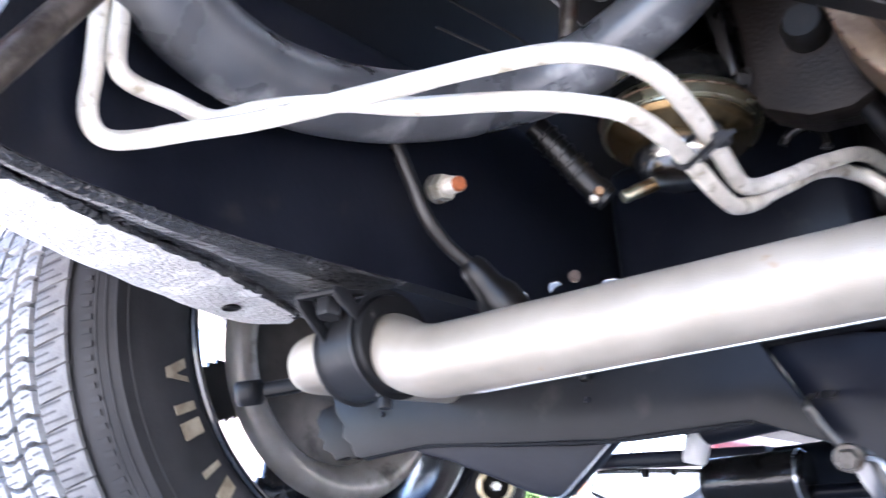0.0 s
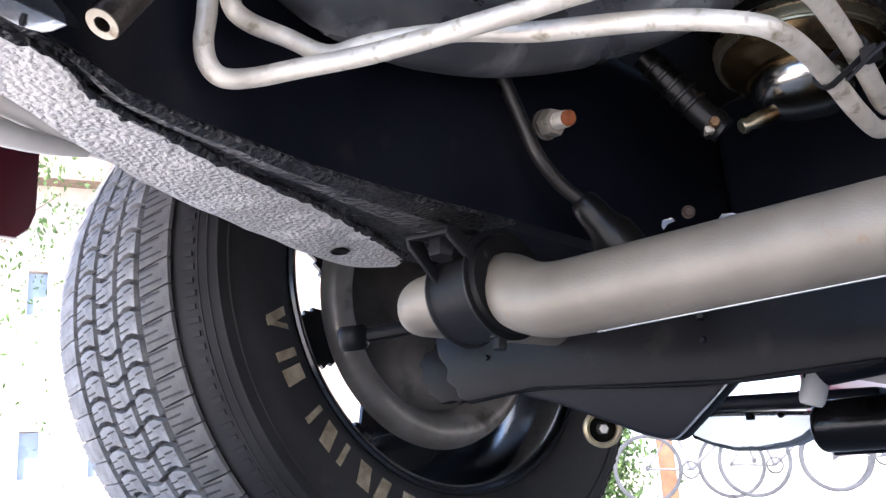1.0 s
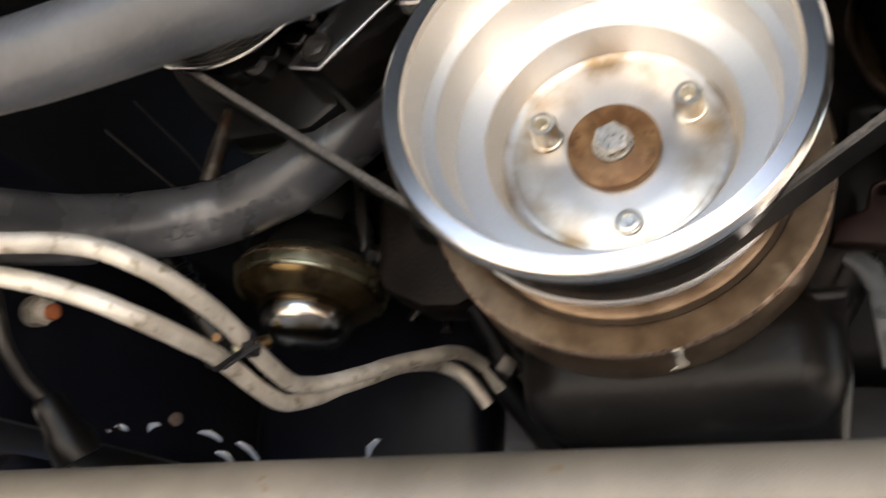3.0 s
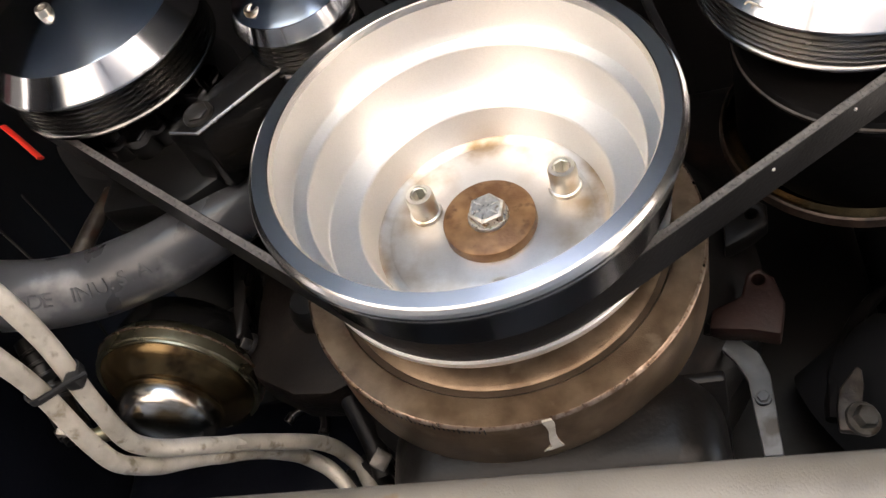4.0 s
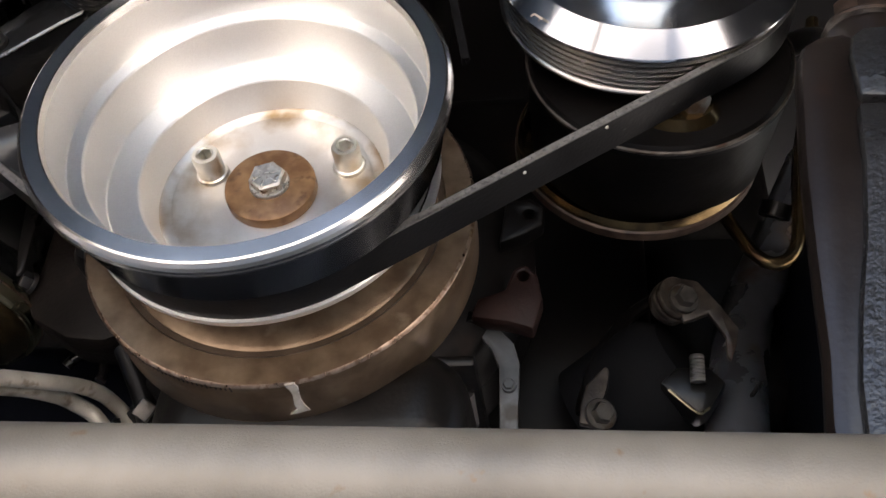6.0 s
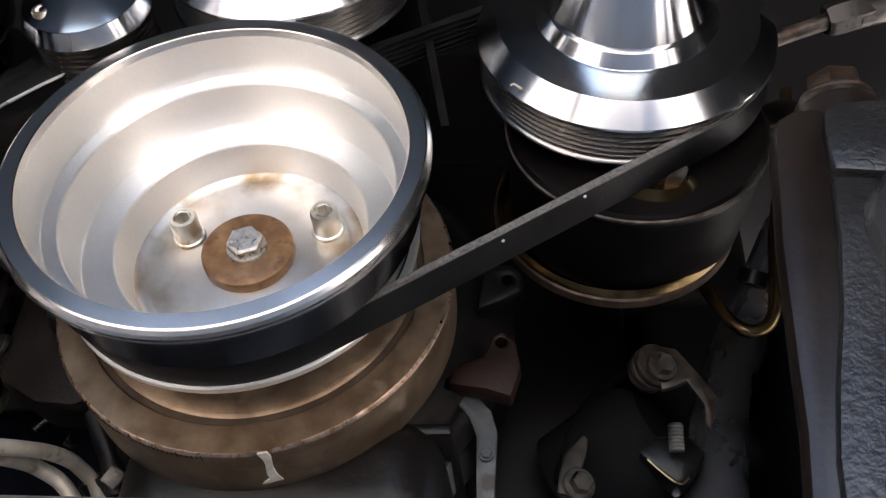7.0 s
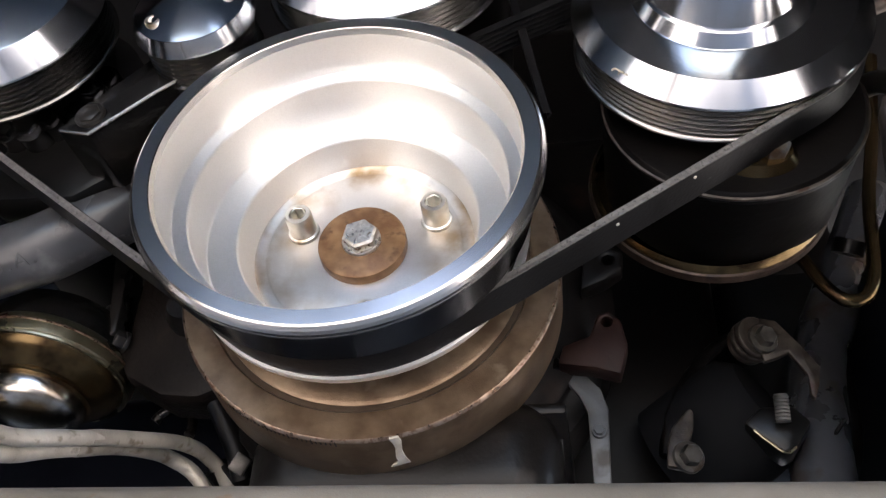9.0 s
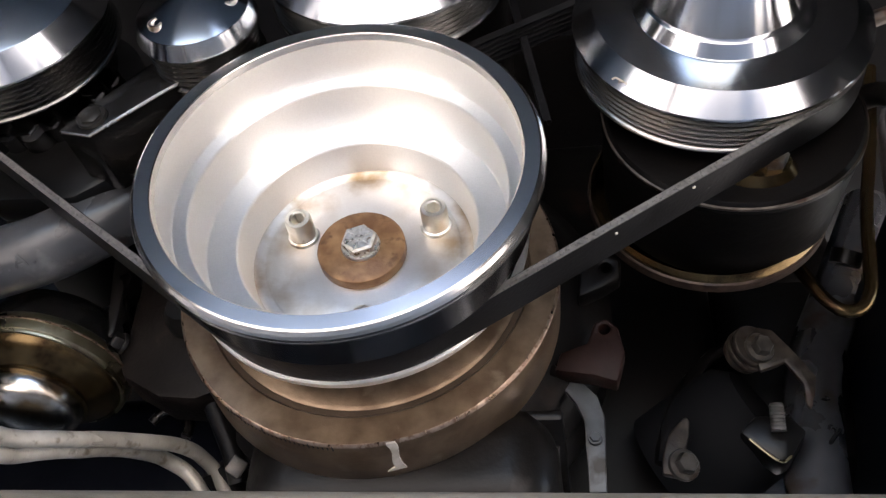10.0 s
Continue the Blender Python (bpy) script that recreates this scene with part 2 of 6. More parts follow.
BRACKET = surface("dark_bracket", (0.016, 0.0145, 0.0135), (0.036, 0.033, 0.03), 0.3, 0.4, 30, 400, 0.25, stain=(0.13, 0.11, 0.09), stain_scale=50, stain_at=0.64)
PAN = surface("pan_paint", (0.0065, 0.0057, 0.0052), (0.016, 0.0141, 0.0128), 0.38, 0.2, 24, 260, 0.4, stain=(0.036, 0.031, 0.027), stain_scale=38, stain_at=0.62, gloss=0.3)
RED_BROWN = surface("primer_red", (0.014, 0.006, 0.0045), (0.026, 0.012, 0.009), 0.5, 0.0, 40, 500, 0.3, gloss=0.2)
GOLD = surface("yellow_zinc", (0.27, 0.235, 0.145), (0.46, 0.42, 0.29), 0.28, 0.95, 26, 500, 0.1, stain=(0.12, 0.07, 0.03), stain_scale=30, stain_at=0.58, spread=0.1)
STRAP = surface("grey_strap", (0.07, 0.074, 0.076), (0.14, 0.146, 0.148), 0.45, 0.3, 40, 400, 0.25, stain=(0.04, 0.034, 0.028), stain_scale=60, stain_at=0.55)
MOUNT = surface("weathered_mount", (0.026, 0.019, 0.0145), (0.095, 0.079, 0.065), 0.42, 0.5, 110, 600, 0.4, stain=(0.045, 0.021, 0.012), stain_scale=90, stain_at=0.55)
BROWNCAST = surface("brown_casting", (0.008, 0.0062, 0.0054), (0.017, 0.0135, 0.0115), 0.42, 0.1, 40, 420, 0.5, 0.0008, stain=(0.03, 0.022, 0.017), stain_scale=40, stain_at=0.62, gloss=0.12)
PIPE = surface("smooth_pipe", (0.13, 0.136, 0.15), (0.21, 0.215, 0.23), 0.28, 0.7, 20, 400, 0.1, stain=(0.12, 0.08, 0.05), stain_scale=24)
# one rubber in three tones: light on tread, shoulder and sidewall is in the colour
SHOULDER = surface("shoulder_rubber", (0.085, 0.082, 0.081), (0.16, 0.152, 0.147), 0.6, 0.0, 40, 400, 0.6, 0.001, stain=(0.075, 0.058, 0.047), stain_scale=30, stain_at=0.58, gloss=0.35)
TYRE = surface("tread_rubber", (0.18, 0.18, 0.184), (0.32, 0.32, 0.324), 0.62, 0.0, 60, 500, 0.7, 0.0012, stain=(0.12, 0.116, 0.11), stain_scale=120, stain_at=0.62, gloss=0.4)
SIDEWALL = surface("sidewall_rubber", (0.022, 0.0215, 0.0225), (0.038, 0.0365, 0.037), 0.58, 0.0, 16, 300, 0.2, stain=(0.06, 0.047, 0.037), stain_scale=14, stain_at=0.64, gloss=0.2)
LETTER = surface("raised_cream", (0.22, 0.17, 0.11), (0.44, 0.37, 0.26), 0.7, 0.0, 60, 500, 0.2)
WHEEL = surface("wheel_dark_gloss", (0.02, 0.022, 0.026), (0.035, 0.038, 0.045), 0.16, 0.3, 12, 200, 0.06, coat=0.6, spread=0.05)
RIM = surface("rim_steel", (0.42, 0.44, 0.47), (0.56, 0.58, 0.61), 0.14, 1.0, 26, 200, 0.12, spread=0.08, stain=(0.1, 0.1, 0.105), stain_scale=9, stain_at=0.56)
BRAKE_PALE = surface("brake_grey", (0.22, 0.198, 0.175), (0.34, 0.31, 0.28), 0.38, 0.3, 20, 400, 0.25, stain=(0.085, 0.072, 0.06), stain_scale=22, stain_at=0.58)
# dished centre of the brake plate, darker than its lip
BRAKE_DARK = surface("dark_brake_plate", (0.05, 0.045, 0.04), (0.1, 0.09, 0.08), 0.4, 0.3, 24, 400, 0.25, stain=(0.025, 0.022, 0.02), stain_scale=30, stain_at=0.58)
RING_BROWN = surface("browned_rubber", (0.075, 0.05, 0.032), (0.12, 0.083, 0.055), 0.5, 0.2, 70, 900, 0.2)
PANEL = surface("grey_panel", (0.27, 0.27, 0.275), (0.36, 0.36, 0.36), 0.45, 0.0, 14, 300, 0.15, stain=(0.25, 0.24, 0.22), stain_scale=26)
MAROON = surface("maroon_paint", (0.075, 0.008, 0.016), (0.1, 0.012, 0.022), 0.3, 0.0, 5, 200, 0.03, coat=0.6)
# near-black that stands for shade in holes and on parts kept dark
DARK = surface("shade_black", (0.005, 0.005, 0.0055), (0.009, 0.009, 0.0095), 0.8, 0.0, 8, 100, 0.2, gloss=0.1)
TIE = surface("black_nylon", (0.012, 0.012, 0.0125), (0.02, 0.02, 0.021), 0.55, 0.0, 60, 500, 0.1, gloss=0.25)
CHALK = surface("white_paint_dab", (0.50, 0.45, 0.37), (0.68, 0.63, 0.55), 0.75, 0.0, 120, 900, 0.3, stain=(0.3, 0.2, 0.12), stain_scale=160, stain_at=0.6)
PRINT = surface("worn_print", (0.07, 0.072, 0.078), (0.13, 0.134, 0.14), 0.7, 0.0, 200, 900, 0.2, stain=(0.06, 0.06, 0.065), stain_scale=160, stain_at=0.5)
RED = surface("red_strip", (0.75, 0.03, 0.02), (0.85, 0.06, 0.04), 0.45, 0.0, 40, 300, 0.05)
COPPER = surface("brass_ring", (0.5, 0.4, 0.24), (0.66, 0.56, 0.38), 0.4, 0.6, 60, 500, 0.2)
# blue of the unseen front boards, set for how they reflect
NAVY = surface("blue_grey_board", (0.13, 0.195, 0.28), (0.18, 0.25, 0.345), 0.5, 0.0, 8, 120, 0.2)
GROUND = surface("pale_concrete", (0.42, 0.405, 0.38), (0.54, 0.525, 0.495), 0.85, 0.0, 3, 160, 0.5, stain=(0.3, 0.285, 0.26), stain_scale=1.3)
WALL_TAN = surface("tan_brick", (0.42, 0.355, 0.285), (0.54, 0.47, 0.39), 0.85, 0.0, 3, 30, 0.3)
BLUE = surface("blue_glass", (0.26, 0.34, 0.47), (0.32, 0.4, 0.52), 0.3, 0.0, 2, 20, 0.02)
LEAF = surface("leaf_green", (0.035, 0.085, 0.014), (0.09, 0.16, 0.035), 0.7, 0.0, 8, 60, 0.2)
BARK = surface("bark", (0.12, 0.09, 0.065), (0.2, 0.15, 0.11), 0.85, 0.0, 10, 60, 0.6)
CYCLE = surface("cycle_paint", (0.13, 0.13, 0.135), (0.19, 0.19, 0.195), 0.5, 0.0, 6, 80, 0.05)
TAR = surface("lumpy_black_undercoat", (0.010, 0.0105, 0.0115), (0.032, 0.032, 0.033), 0.24, 0.0, 60, 420, 1.0, 0.0022, 0.08, cells=True, gloss=0.5)
TAN_PLASTIC = surface("orange_brown", (0.22, 0.09, 0.04), (0.3, 0.14, 0.07), 0.6, 0.0, 6, 80, 0.1)
FLOOR_PAINT = surface("underbody_black", (0.007, 0.007, 0.0075), (0.014, 0.014, 0.015), 0.65, 0.0, 6, 120, 0.3, gloss=0.25)

# ---- building blocks ----
PLACE = {}


def at_axis(c, way, spin=0.0):
    """A frame at c whose z axis points along way, and whose y axis leans upward."""
    z = Vector(way).normalized()
    x = Vector((0, 0, 1)).cross(z)
    x = Vector((1, 0, 0)) if x.length < 1e-4 else x.normalized()
    m = Matrix((x, z.cross(x), z)).transposed().to_4x4()
    m.translation = c
    return m @ Matrix.Rotation(spin, 4, "Z")


def thing(name, label, category, place, group="", kind=""):
    ob = new(name)
    ob.empty_display_size = 0.02
    m = place if isinstance(place, Matrix) else Matrix.Translation(place)
    ob.matrix_world = m
    PLACE[ob.name] = m.copy()
    return tagged(ob, label, category, group, kind)


def part(name, bm, material, parent, label="", smooth=40, local=False):
    """Links a bmesh, in world places (or those of its parent), as one mesh under a thing or part."""
    m = PLACE[parent.name]
    if not local:
        bm.transform(m.inverted())
    bmesh.ops.recalc_face_normals(bm, faces=bm.faces)
    me = bpy.data.meshes.new(name)
    bm.to_mesh(me)
    bm.free()
    me.materials.append(material)
    if smooth:
        me.shade_smooth()
        me.set_sharp_from_angle(angle=radians(smooth))
    ob = new(name, me)
    ob.parent = parent
    PLACE[ob.name] = m.copy()
    return tagged(ob, label)


def lathe(profile, place=Matrix(), segs=96, turn=2 * math.pi, closed=False):
    """Turns (radius, height) pairs round the local z axis of a frame."""
    bm = bmesh.new()
    full = abs(turn - 2 * math.pi) < 1e-6
    rows = []
    for k in range(segs if full else segs + 1):
        a = turn * k / segs
        rows.append([bm.verts.new((r * math.cos(a), r * math.sin(a), z)) for r, z in profile])
    pairs = list(zip(rows, rows[1:] + rows[:1])) if full else list(zip(rows, rows[1:]))
    for p, q in pairs:
        loop = list(range(len(profile)))
        for i, j in zip(loop, loop[1:] + (loop[:1] if closed else [])):
            if p[i] is not None:
                bm.faces.new((p[i], q[i], q[j], p[j]))
    bmesh.ops.remove_doubles(bm, verts=bm.verts, dist=1e-6)
    bm.transform(place)
    return bm


def spline(points, steps=8):
    """A smooth line through the points."""
    p = [Vector(v) for v in points]
    p = [2 * p[0] - p[1]] + p + [2 * p[-1] - p[-2]]
    out = []
    for a, b, c, d in zip(p, p[1:], p[2:], p[3:]):
        for k in range(steps):
            t = k / steps
            out.append(0.5 * (2 * b + (c - a) * t + (2 * a - 5 * b + 4 * c - d) * t * t + (3 * b - a - 3 * c + d) * t ** 3))
    return out + [p[-2]]


def tube(points, radius, sides=20, steps=8, smooth=True, flat=1.0, rough=0.0):
    """A round bar or pipe along a line; radius may be a function of 0..1."""
    line = spline(points, steps) if smooth else [Vector(v) for v in points]
    bm = bmesh.new()
    rings, last = [], None
    for k, v in enumerate(line):
        d = (line[min(k + 1, len(line) - 1)] - line[max(k - 1, 0)]).normalized()
        if last is None:
            side = d.orthogonal().normalized()
        else:
            side = (last - d * last.dot(d)).normalized()
        last = side
        up = d.cross(side)
        r = radius(k / (len(line) - 1)) if callable(radius) else radius
        ring = []
        for s in range(sides):
            a = 2 * math.pi * s / sides
            w = r * (1 + rough * noise.noise(v * 60 + Vector((s, 0, 0))))
            ring.append(bm.verts.new(v + w * (math.cos(a) * side + flat * math.sin(a) * up)))
        rings.append(ring)
    for p, q in zip(rings, rings[1:]):
        for s in range(sides):
            bm.faces.new((p[s], p[(s + 1) % sides], q[(s + 1) % sides], q[s]))
    bm.faces.new(rings[0])
    bm.faces.new(rings[-1])
    return bm


def block(size, place=Matrix(), bevel=0.002, segs=2):
    """A box with softened edges round the origin of a frame."""
    bm = bmesh.new()
    bmesh.ops.create_cube(bm, size=1.0)
    bm.transform(Matrix.Diagonal((*size, 1)))
    if bevel:
        bmesh.ops.bevel(bm, geom=bm.edges[:], offset=bevel, segments=segs, affect="EDGES", profile=0.5)
    bm.transform(place if isinstance(place, Matrix) else Matrix.Translation(place))
    return bm


def slab(outline, thick, place=Matrix(), bevel=0.0, holes=()):
    """A plate: a flat outline in a frame's x and y, thick along its z from 0; holes as (x, y, r)."""
    bm = bmesh.new()
    def ring(pts):
        vs = [bm.verts.new((x, y, 0)) for x, y in pts]
        return [bm.edges.new((a, b)) for a, b in zip(vs, vs[1:] + vs[:1])]
    es = ring(outline)
    for hx, hy, hr in holes:
        es += ring([(hx + hr * math.cos(k * math.pi / 8), hy + hr * math.sin(k * math.pi / 8)) for k in range(16)])
    bmesh.ops.triangle_fill(bm, use_beauty=True, use_dissolve=True, edges=es)
    got = bmesh.ops.extrude_face_region(bm, geom=bm.faces[:])
    bmesh.ops.translate(bm, verts=[g for g in got["geom"] if isinstance(g, bmesh.types.BMVert)], vec=(0, 0, thick))
    bmesh.ops.recalc_face_normals(bm, faces=bm.faces)
    if bevel:
        sharp = [e for e in bm.edges if len(e.link_faces) == 2 and e.calc_face_angle(0) > 0.7]
        bmesh.ops.bevel(bm, geom=sharp, offset=bevel, segments=2, affect="EDGES", profile=0.5)
    bm.transform(place)
    return bm


def merged(*some):
    """One bmesh out of several that move as one piece."""
    out = bmesh.new()
    for bm in some:
        me = bpy.data.meshes.new("joined")
        bm.to_mesh(me)
        bm.free()
        out.from_mesh(me)
        bpy.data.meshes.remove(me)
    return out


def hexhead(r, h, place, washer=0.0):
    """A six-sided bolt head on a flange."""
    top = lathe([(0.0, h), (r * 0.86, h), (r, h * 0.86), (r, 0), (0.0, 0)], place, 6)
    if washer:
        top = merged(top, lathe([(0, 0.0016), (washer * 0.95, 0.0016), (washer, 0.001), (washer, -0.0004), (0, -0.0004)], place, 24))
    return top


def cap_screw(r, h, place):
    """A socket-head screw: knurled round head with a six-sided well."""
    w = r * 0.56
    head = lathe([(r, 0), (r, h * 0.88), (r * 0.9, h), (w * 1.12, h)], place, 36)
    well = lathe([(w * 1.12, h), (w, h - 0.0002), (w, h * 0.35), (0, h * 0.3)], place, 6)
    return merged(head, well)


def threaded(r, h, place, pitch=0.0018):
    """A stud with turned threads."""
    prof, z = [(0, 0)], 0.0
    while z < h:
        prof += [(r, z), (r * 0.86, z + pitch / 2)]
        z += pitch
    return lathe(prof + [(r * 0.8, h), (0, h)], place, 18)


def nut(r, h, place):
    return lathe([(r * 0.55, 0), (r * 0.9, 0), (r, h * 0.12), (r, h * 0.88), (r * 0.9, h), (r * 0.55, h)], place, 6, closed=True)


# ---- the ground and the car's shell ----
bm = bmesh.new()
bmesh.ops.create_grid(bm, x_segments=2, y_segments=2, size=400)
g = new("ground", bpy.data.meshes.new("ground"))
bm.to_mesh(g.data)
bm.free()
g.data.materials.append(GROUND)
tagged(g, "pale sunlit concrete yard running to the horizon", "ground", kind="structure")

AXIS = Vector((0.050, -1.0, 0.024)).normalized()
CRANK = Vector((-0.0025, 0.0, 0.3492))


def along(f, x=0.0, z=0.0):
    """A place f ahead of the crank's bolt plane on an axis x beside and z above the crank's."""
    return CRANK + Vector((x, 0, z)) + AXIS * f


shell = thing("car_body", "maroon car body seen from below, black painted underside", "car body", (0, 0.6, 0.5))
# unseen slab added on the right only, to shade ground and pulleys
part("shade_board", block((0.62, 0.40, 0.02), (0.44, -0.67, 0.98), 0.006), FLOOR_PAINT, shell)
part("hood", block((1.5, 1.46, 0.02), (0, 0.26, 0.98), 0.008), FLOOR_PAINT, shell, "black underside of the closed hood")
part("firewall", block((1.5, 0.02, 0.5), (0, 0.98, 0.68), 0.006), FLOOR_PAINT, shell)
part("floor_pan", block((1.5, 2.6, 0.03), (0, 2.28, 0.34), 0.01), FLOOR_PAINT, shell)
# added panels, out of view, that block light and shape the pulleys' reflections
part("reflected_board", block((0.62, 0.03, 0.40), (0.44, -0.86, 0.77), 0.01), NAVY, shell, "unseen blue board added to be reflected in the pulleys")
part("side_shade_board", block((0.03, 0.9, 0.72), (0.52, -0.47, 0.61), 0.01), FLOOR_PAINT, shell)
part("reflected_board", block((0.24, 0.03, 0.475), (-0.165, -0.4715, 0.7475), 0.004), NAVY, shell)
part("reflected_board", block((0.22, 0.03, 0.405), (0.045, -0.474, 0.7825), 0.004), NAVY, shell)
part("left_reflected_board", block((0.53, 0.03, 0.625), (-0.53, -0.47, 0.6725), 0.004), NAVY, shell, "unseen blue board added on the left for reflections")
for side in (-1, 1):
    part("fender", block((0.02, 1.35, 0.42), (side * 0.93, -0.02, 0.72), 0.006), MAROON, shell, "maroon painted fender")
    part("inner_fender", block((0.02, 1.55, 0.5), (side * 0.62, 0.2, 0.7), 0.006), FLOOR_PAINT, shell)
    part("rocker_panel", block((0.03, 1.6, 0.2), (side * 0.90, 2.7, 0.36), 0.01), MAROON, shell)
# lower corner of the fender ahead of the wheel
part("fender_corner", slab([(-0.34, 0.0), (-0.038, 0.002), (-0.026, 0.012), (-0.02, 0.03), (-0.02, 0.2), (-0.34, 0.2)], 0.012,
                           Matrix(((0, 0, 1, -0.862), (1, 0, 0, -0.018), (0, 1, 0, 0.365), (0, 0, 0, 1))), 0.003), MAROON, shell, "maroon lower corner of the fender")
part("apron_roll", tube([(-0.53, -0.222, 0.349), (-0.53, -0.203, 0.342), (-0.53, -0.178, 0.336), (-0.53, -0.154, 0.329), (-0.53, -0.134, 0.326)], lambda t: 0.0082 - 0.003 * t, 20), CREAM, shell, "pale rounded apron edge")
part("apron_roll", tube([(-0.53, -0.22, 0.323), (-0.53, -0.202, 0.323), (-0.53, -0.18, 0.322), (-0.53, -0.16, 0.323), (-0.53, -0.147, 0.324)], lambda t: 0.0098 - 0.0065 * t, 20), CREAM, shell, "pale rounded apron edge")
part("splash_panel", slab([(-0.42, 0.342), (-0.205, 0.342), (-0.185, 0.338), (-0.16, 0.331), (-0.125, 0.326), (-0.10, 0.34), (-0.10, 0.40), (-0.42, 0.40)], 0.006,
                          Matrix(((0, 0, 1, -0.526), (1, 0, 0, 0), (0, 1, 0, 0), (0, 0, 0, 1))), 0.002), PANEL, shell, "pale grey splash panel")

# ---- frame rail, crossmember and what is bolted to them ----
rail = thing("frame_rail", "black frame rail with wrinkled grey undercoat on its lower face", "frame rail", (-0.33, 0.1, 0.24))
OUTER = [(-0.292, -0.33), (-0.305, -0.284), (-0.331, -0.242), (-0.363, -0.176), (-0.392, -0.082), (-0.394, -0.06), (-0.38, -0.045)]
SEAM = [(-0.268, -0.33), (-0.276, -0.283), (-0.295, -0.257), (-0.316, -0.197), (-0.337, -0.125), (-0.358, -0.075), (-0.372, -0.047)]
INNER = [(-0.262, -0.33), (-0.272, -0.282), (-0.288, -0.248), (-0.297, -0.198), (-0.302, -0.147), (-0.300, -0.082), (-0.298, -0.045)]


def ribbon(left, right, z_left, z_right, thick, material, name, label="", cuts=10):
    """A strip of plate between two edge lines, its lower face at the given heights."""
    a, b = spline([(x, y, z_left) for x, y in left], cuts), spline([(x, y, z_right) for x, y in right], cuts)
    bm = bmesh.new()
    n = 6
    low = [[bm.verts.new(p.lerp(q, k / n) + Vector((0, 0, 0.0012 * noise.noise(p.lerp(q, k / n) * 45)))) for k in range(n + 1)] for p, q in zip(a, b)]
    top = [[bm.verts.new(p.lerp(q, k / n) + Vector((0, 0, thick))) for k in range(n + 1)] for p, q in zip(a, b)]
    for g0, flip in ((low, 0), (top, 1)):
        for r, s in zip(g0, g0[1:]):
            for k in range(n):
                bm.faces.new((r[k], r[k + 1], s[k + 1], s[k]))
    for k in (0, n):
        for r, s, t, u in zip(low, low[1:], top[1:], top):
            bm.faces.new((r[k], s[k], t[k], u[k]))
    for k in (0, -1):
        for j in range(n):
            bm.faces.new((low[k][j], low[k][j + 1], top[k][j + 1], top[k][j]))
    return part(name, bm, material, rail, label, 50)


def between(w):
    """A line part of the way from the seam to the inner edge."""
    return [(x * (1 - w) + u * w, y * (1 - w) + v * w) for (x, y), (u, v) in zip(SEAM, INNER)]


ribbon(OUTER, SEAM, 0.235, 0.236, 0.01, UNDERCOAT, "lower_flange", "wrinkled undercoat, its grey raised to stand in for sheen")
ribbon(between(0.40), between(0.70), 0.2372, 0.2364, 0.01, UNDER_DARK, "inner_flange", "undercoated inner strip of the rail")
ribbon(between(0.70), INNER, 0.2364, 0.2385, 0.01, TAR, "rolled_edge", "lumpy black rolled edge")
ribbon(SEAM, between(0.40), 0.2382, 0.2388, 0.008, TAR, "seam_groove", "black lumpy strip along the seam")
part("weld_bead", tube([(x, y, 0.2385) for x, y in INNER], lambda t: 0.0012 + 0.0004 * math.sin(160 * t), 10, 14, rough=0.9), TAR, rail, "rough weld bead along the inner edge")
part("seam_bead", tube([(x, y, 0.2372) for x, y in SEAM], lambda t: 0.0017 + 0.0006 * math.sin(210 * t), 10, 14, rough=0.9), TAR, rail)
side_line = spline([(x, y, 0) for x, y in INNER + [(-0.297, 0.0), (-0.297, 0.15), (-0.297, 0.5), (-0.297, 0.95)]], 8)
bm = bmesh.new()
rows = [[bm.verts.new((p.x + 0.0016 + dx, p.y, z)) for dx, z in ((0, 0.2385), (0.0, 0.30), (-0.002, 0.36), (-0.006, 0.37), (-0.018, 0.37), (-0.02, 0.2415))] for p in side_line]
for r, s in zip(rows, rows[1:]):
    for k in range(6):
        bm.faces.new((r[k], r[(k + 1) % 6], s[(k + 1) % 6], s[k]))
bm.faces.new(rows[0])
bm.faces.new(rows[-1])
part("rail_web", bm, CHASSIS, rail, "smooth black inner side of the rail", 35)
part("rail_bottom", block((0.085, 0.95, 0.008), (-0.345, 0.43, 0.245), 0.003), CHASSIS, rail)
hole = at_axis((-0.374, -0.0905, 0.2342), (0, 0, -1))
# nothing is drilled: black ring and disc stand for the shade inside
part("drain_hole_shade", lathe([(0.0028, 0.0), (0.0042, 0.0008), (0.0052, 0.0), (0.0042, -0.0006)], hole, 18, closed=True), DARK, rail)
part("hole_shade_disc", lathe([(0, 0.0), (0.0034, 0.0), (0.0034, -0.002), (0, -0.002)], hole, 18), DARK, rail)

stud = thing("mounting_stud", "steel stud with nut and rust-red threaded tip on the black rail", "bolt", at_axis((-0.2885, -0.0245, 0.2915), (0.93, -0.32, -0.22)))
sm = PLACE[stud.name]
part("washer", lathe([(0, 0), (0.0080, 0), (0.0080, 0.0014), (0, 0.0014)], sm, 28), STEEL, stud)
part("nut", nut(0.0074, 0.0080, sm @ Matrix.Translation((0, 0, 0.0018))), LINE_BROWN, stud, "worn grey hexagonal nut")
part("thread", threaded(0.0044, 0.0105, sm @ Matrix.Translation((0, 0, 0.0090)), 0.0016), LINE, stud, "", 0)
part("tip", lathe([(0, 0.0035), (0.0030, 0.0033), (0.0041, 0.002), (0.0041, 0), (0, 0)], sm @ Matrix.Translation((0, 0, 0.0190)), 18), RUST_RED, stud, "rust-red stud tip")

cable = thing("brake_hose", "black brake hose running down the rail into a round boot", "hose", (-0.285, -0.03, 0.26))
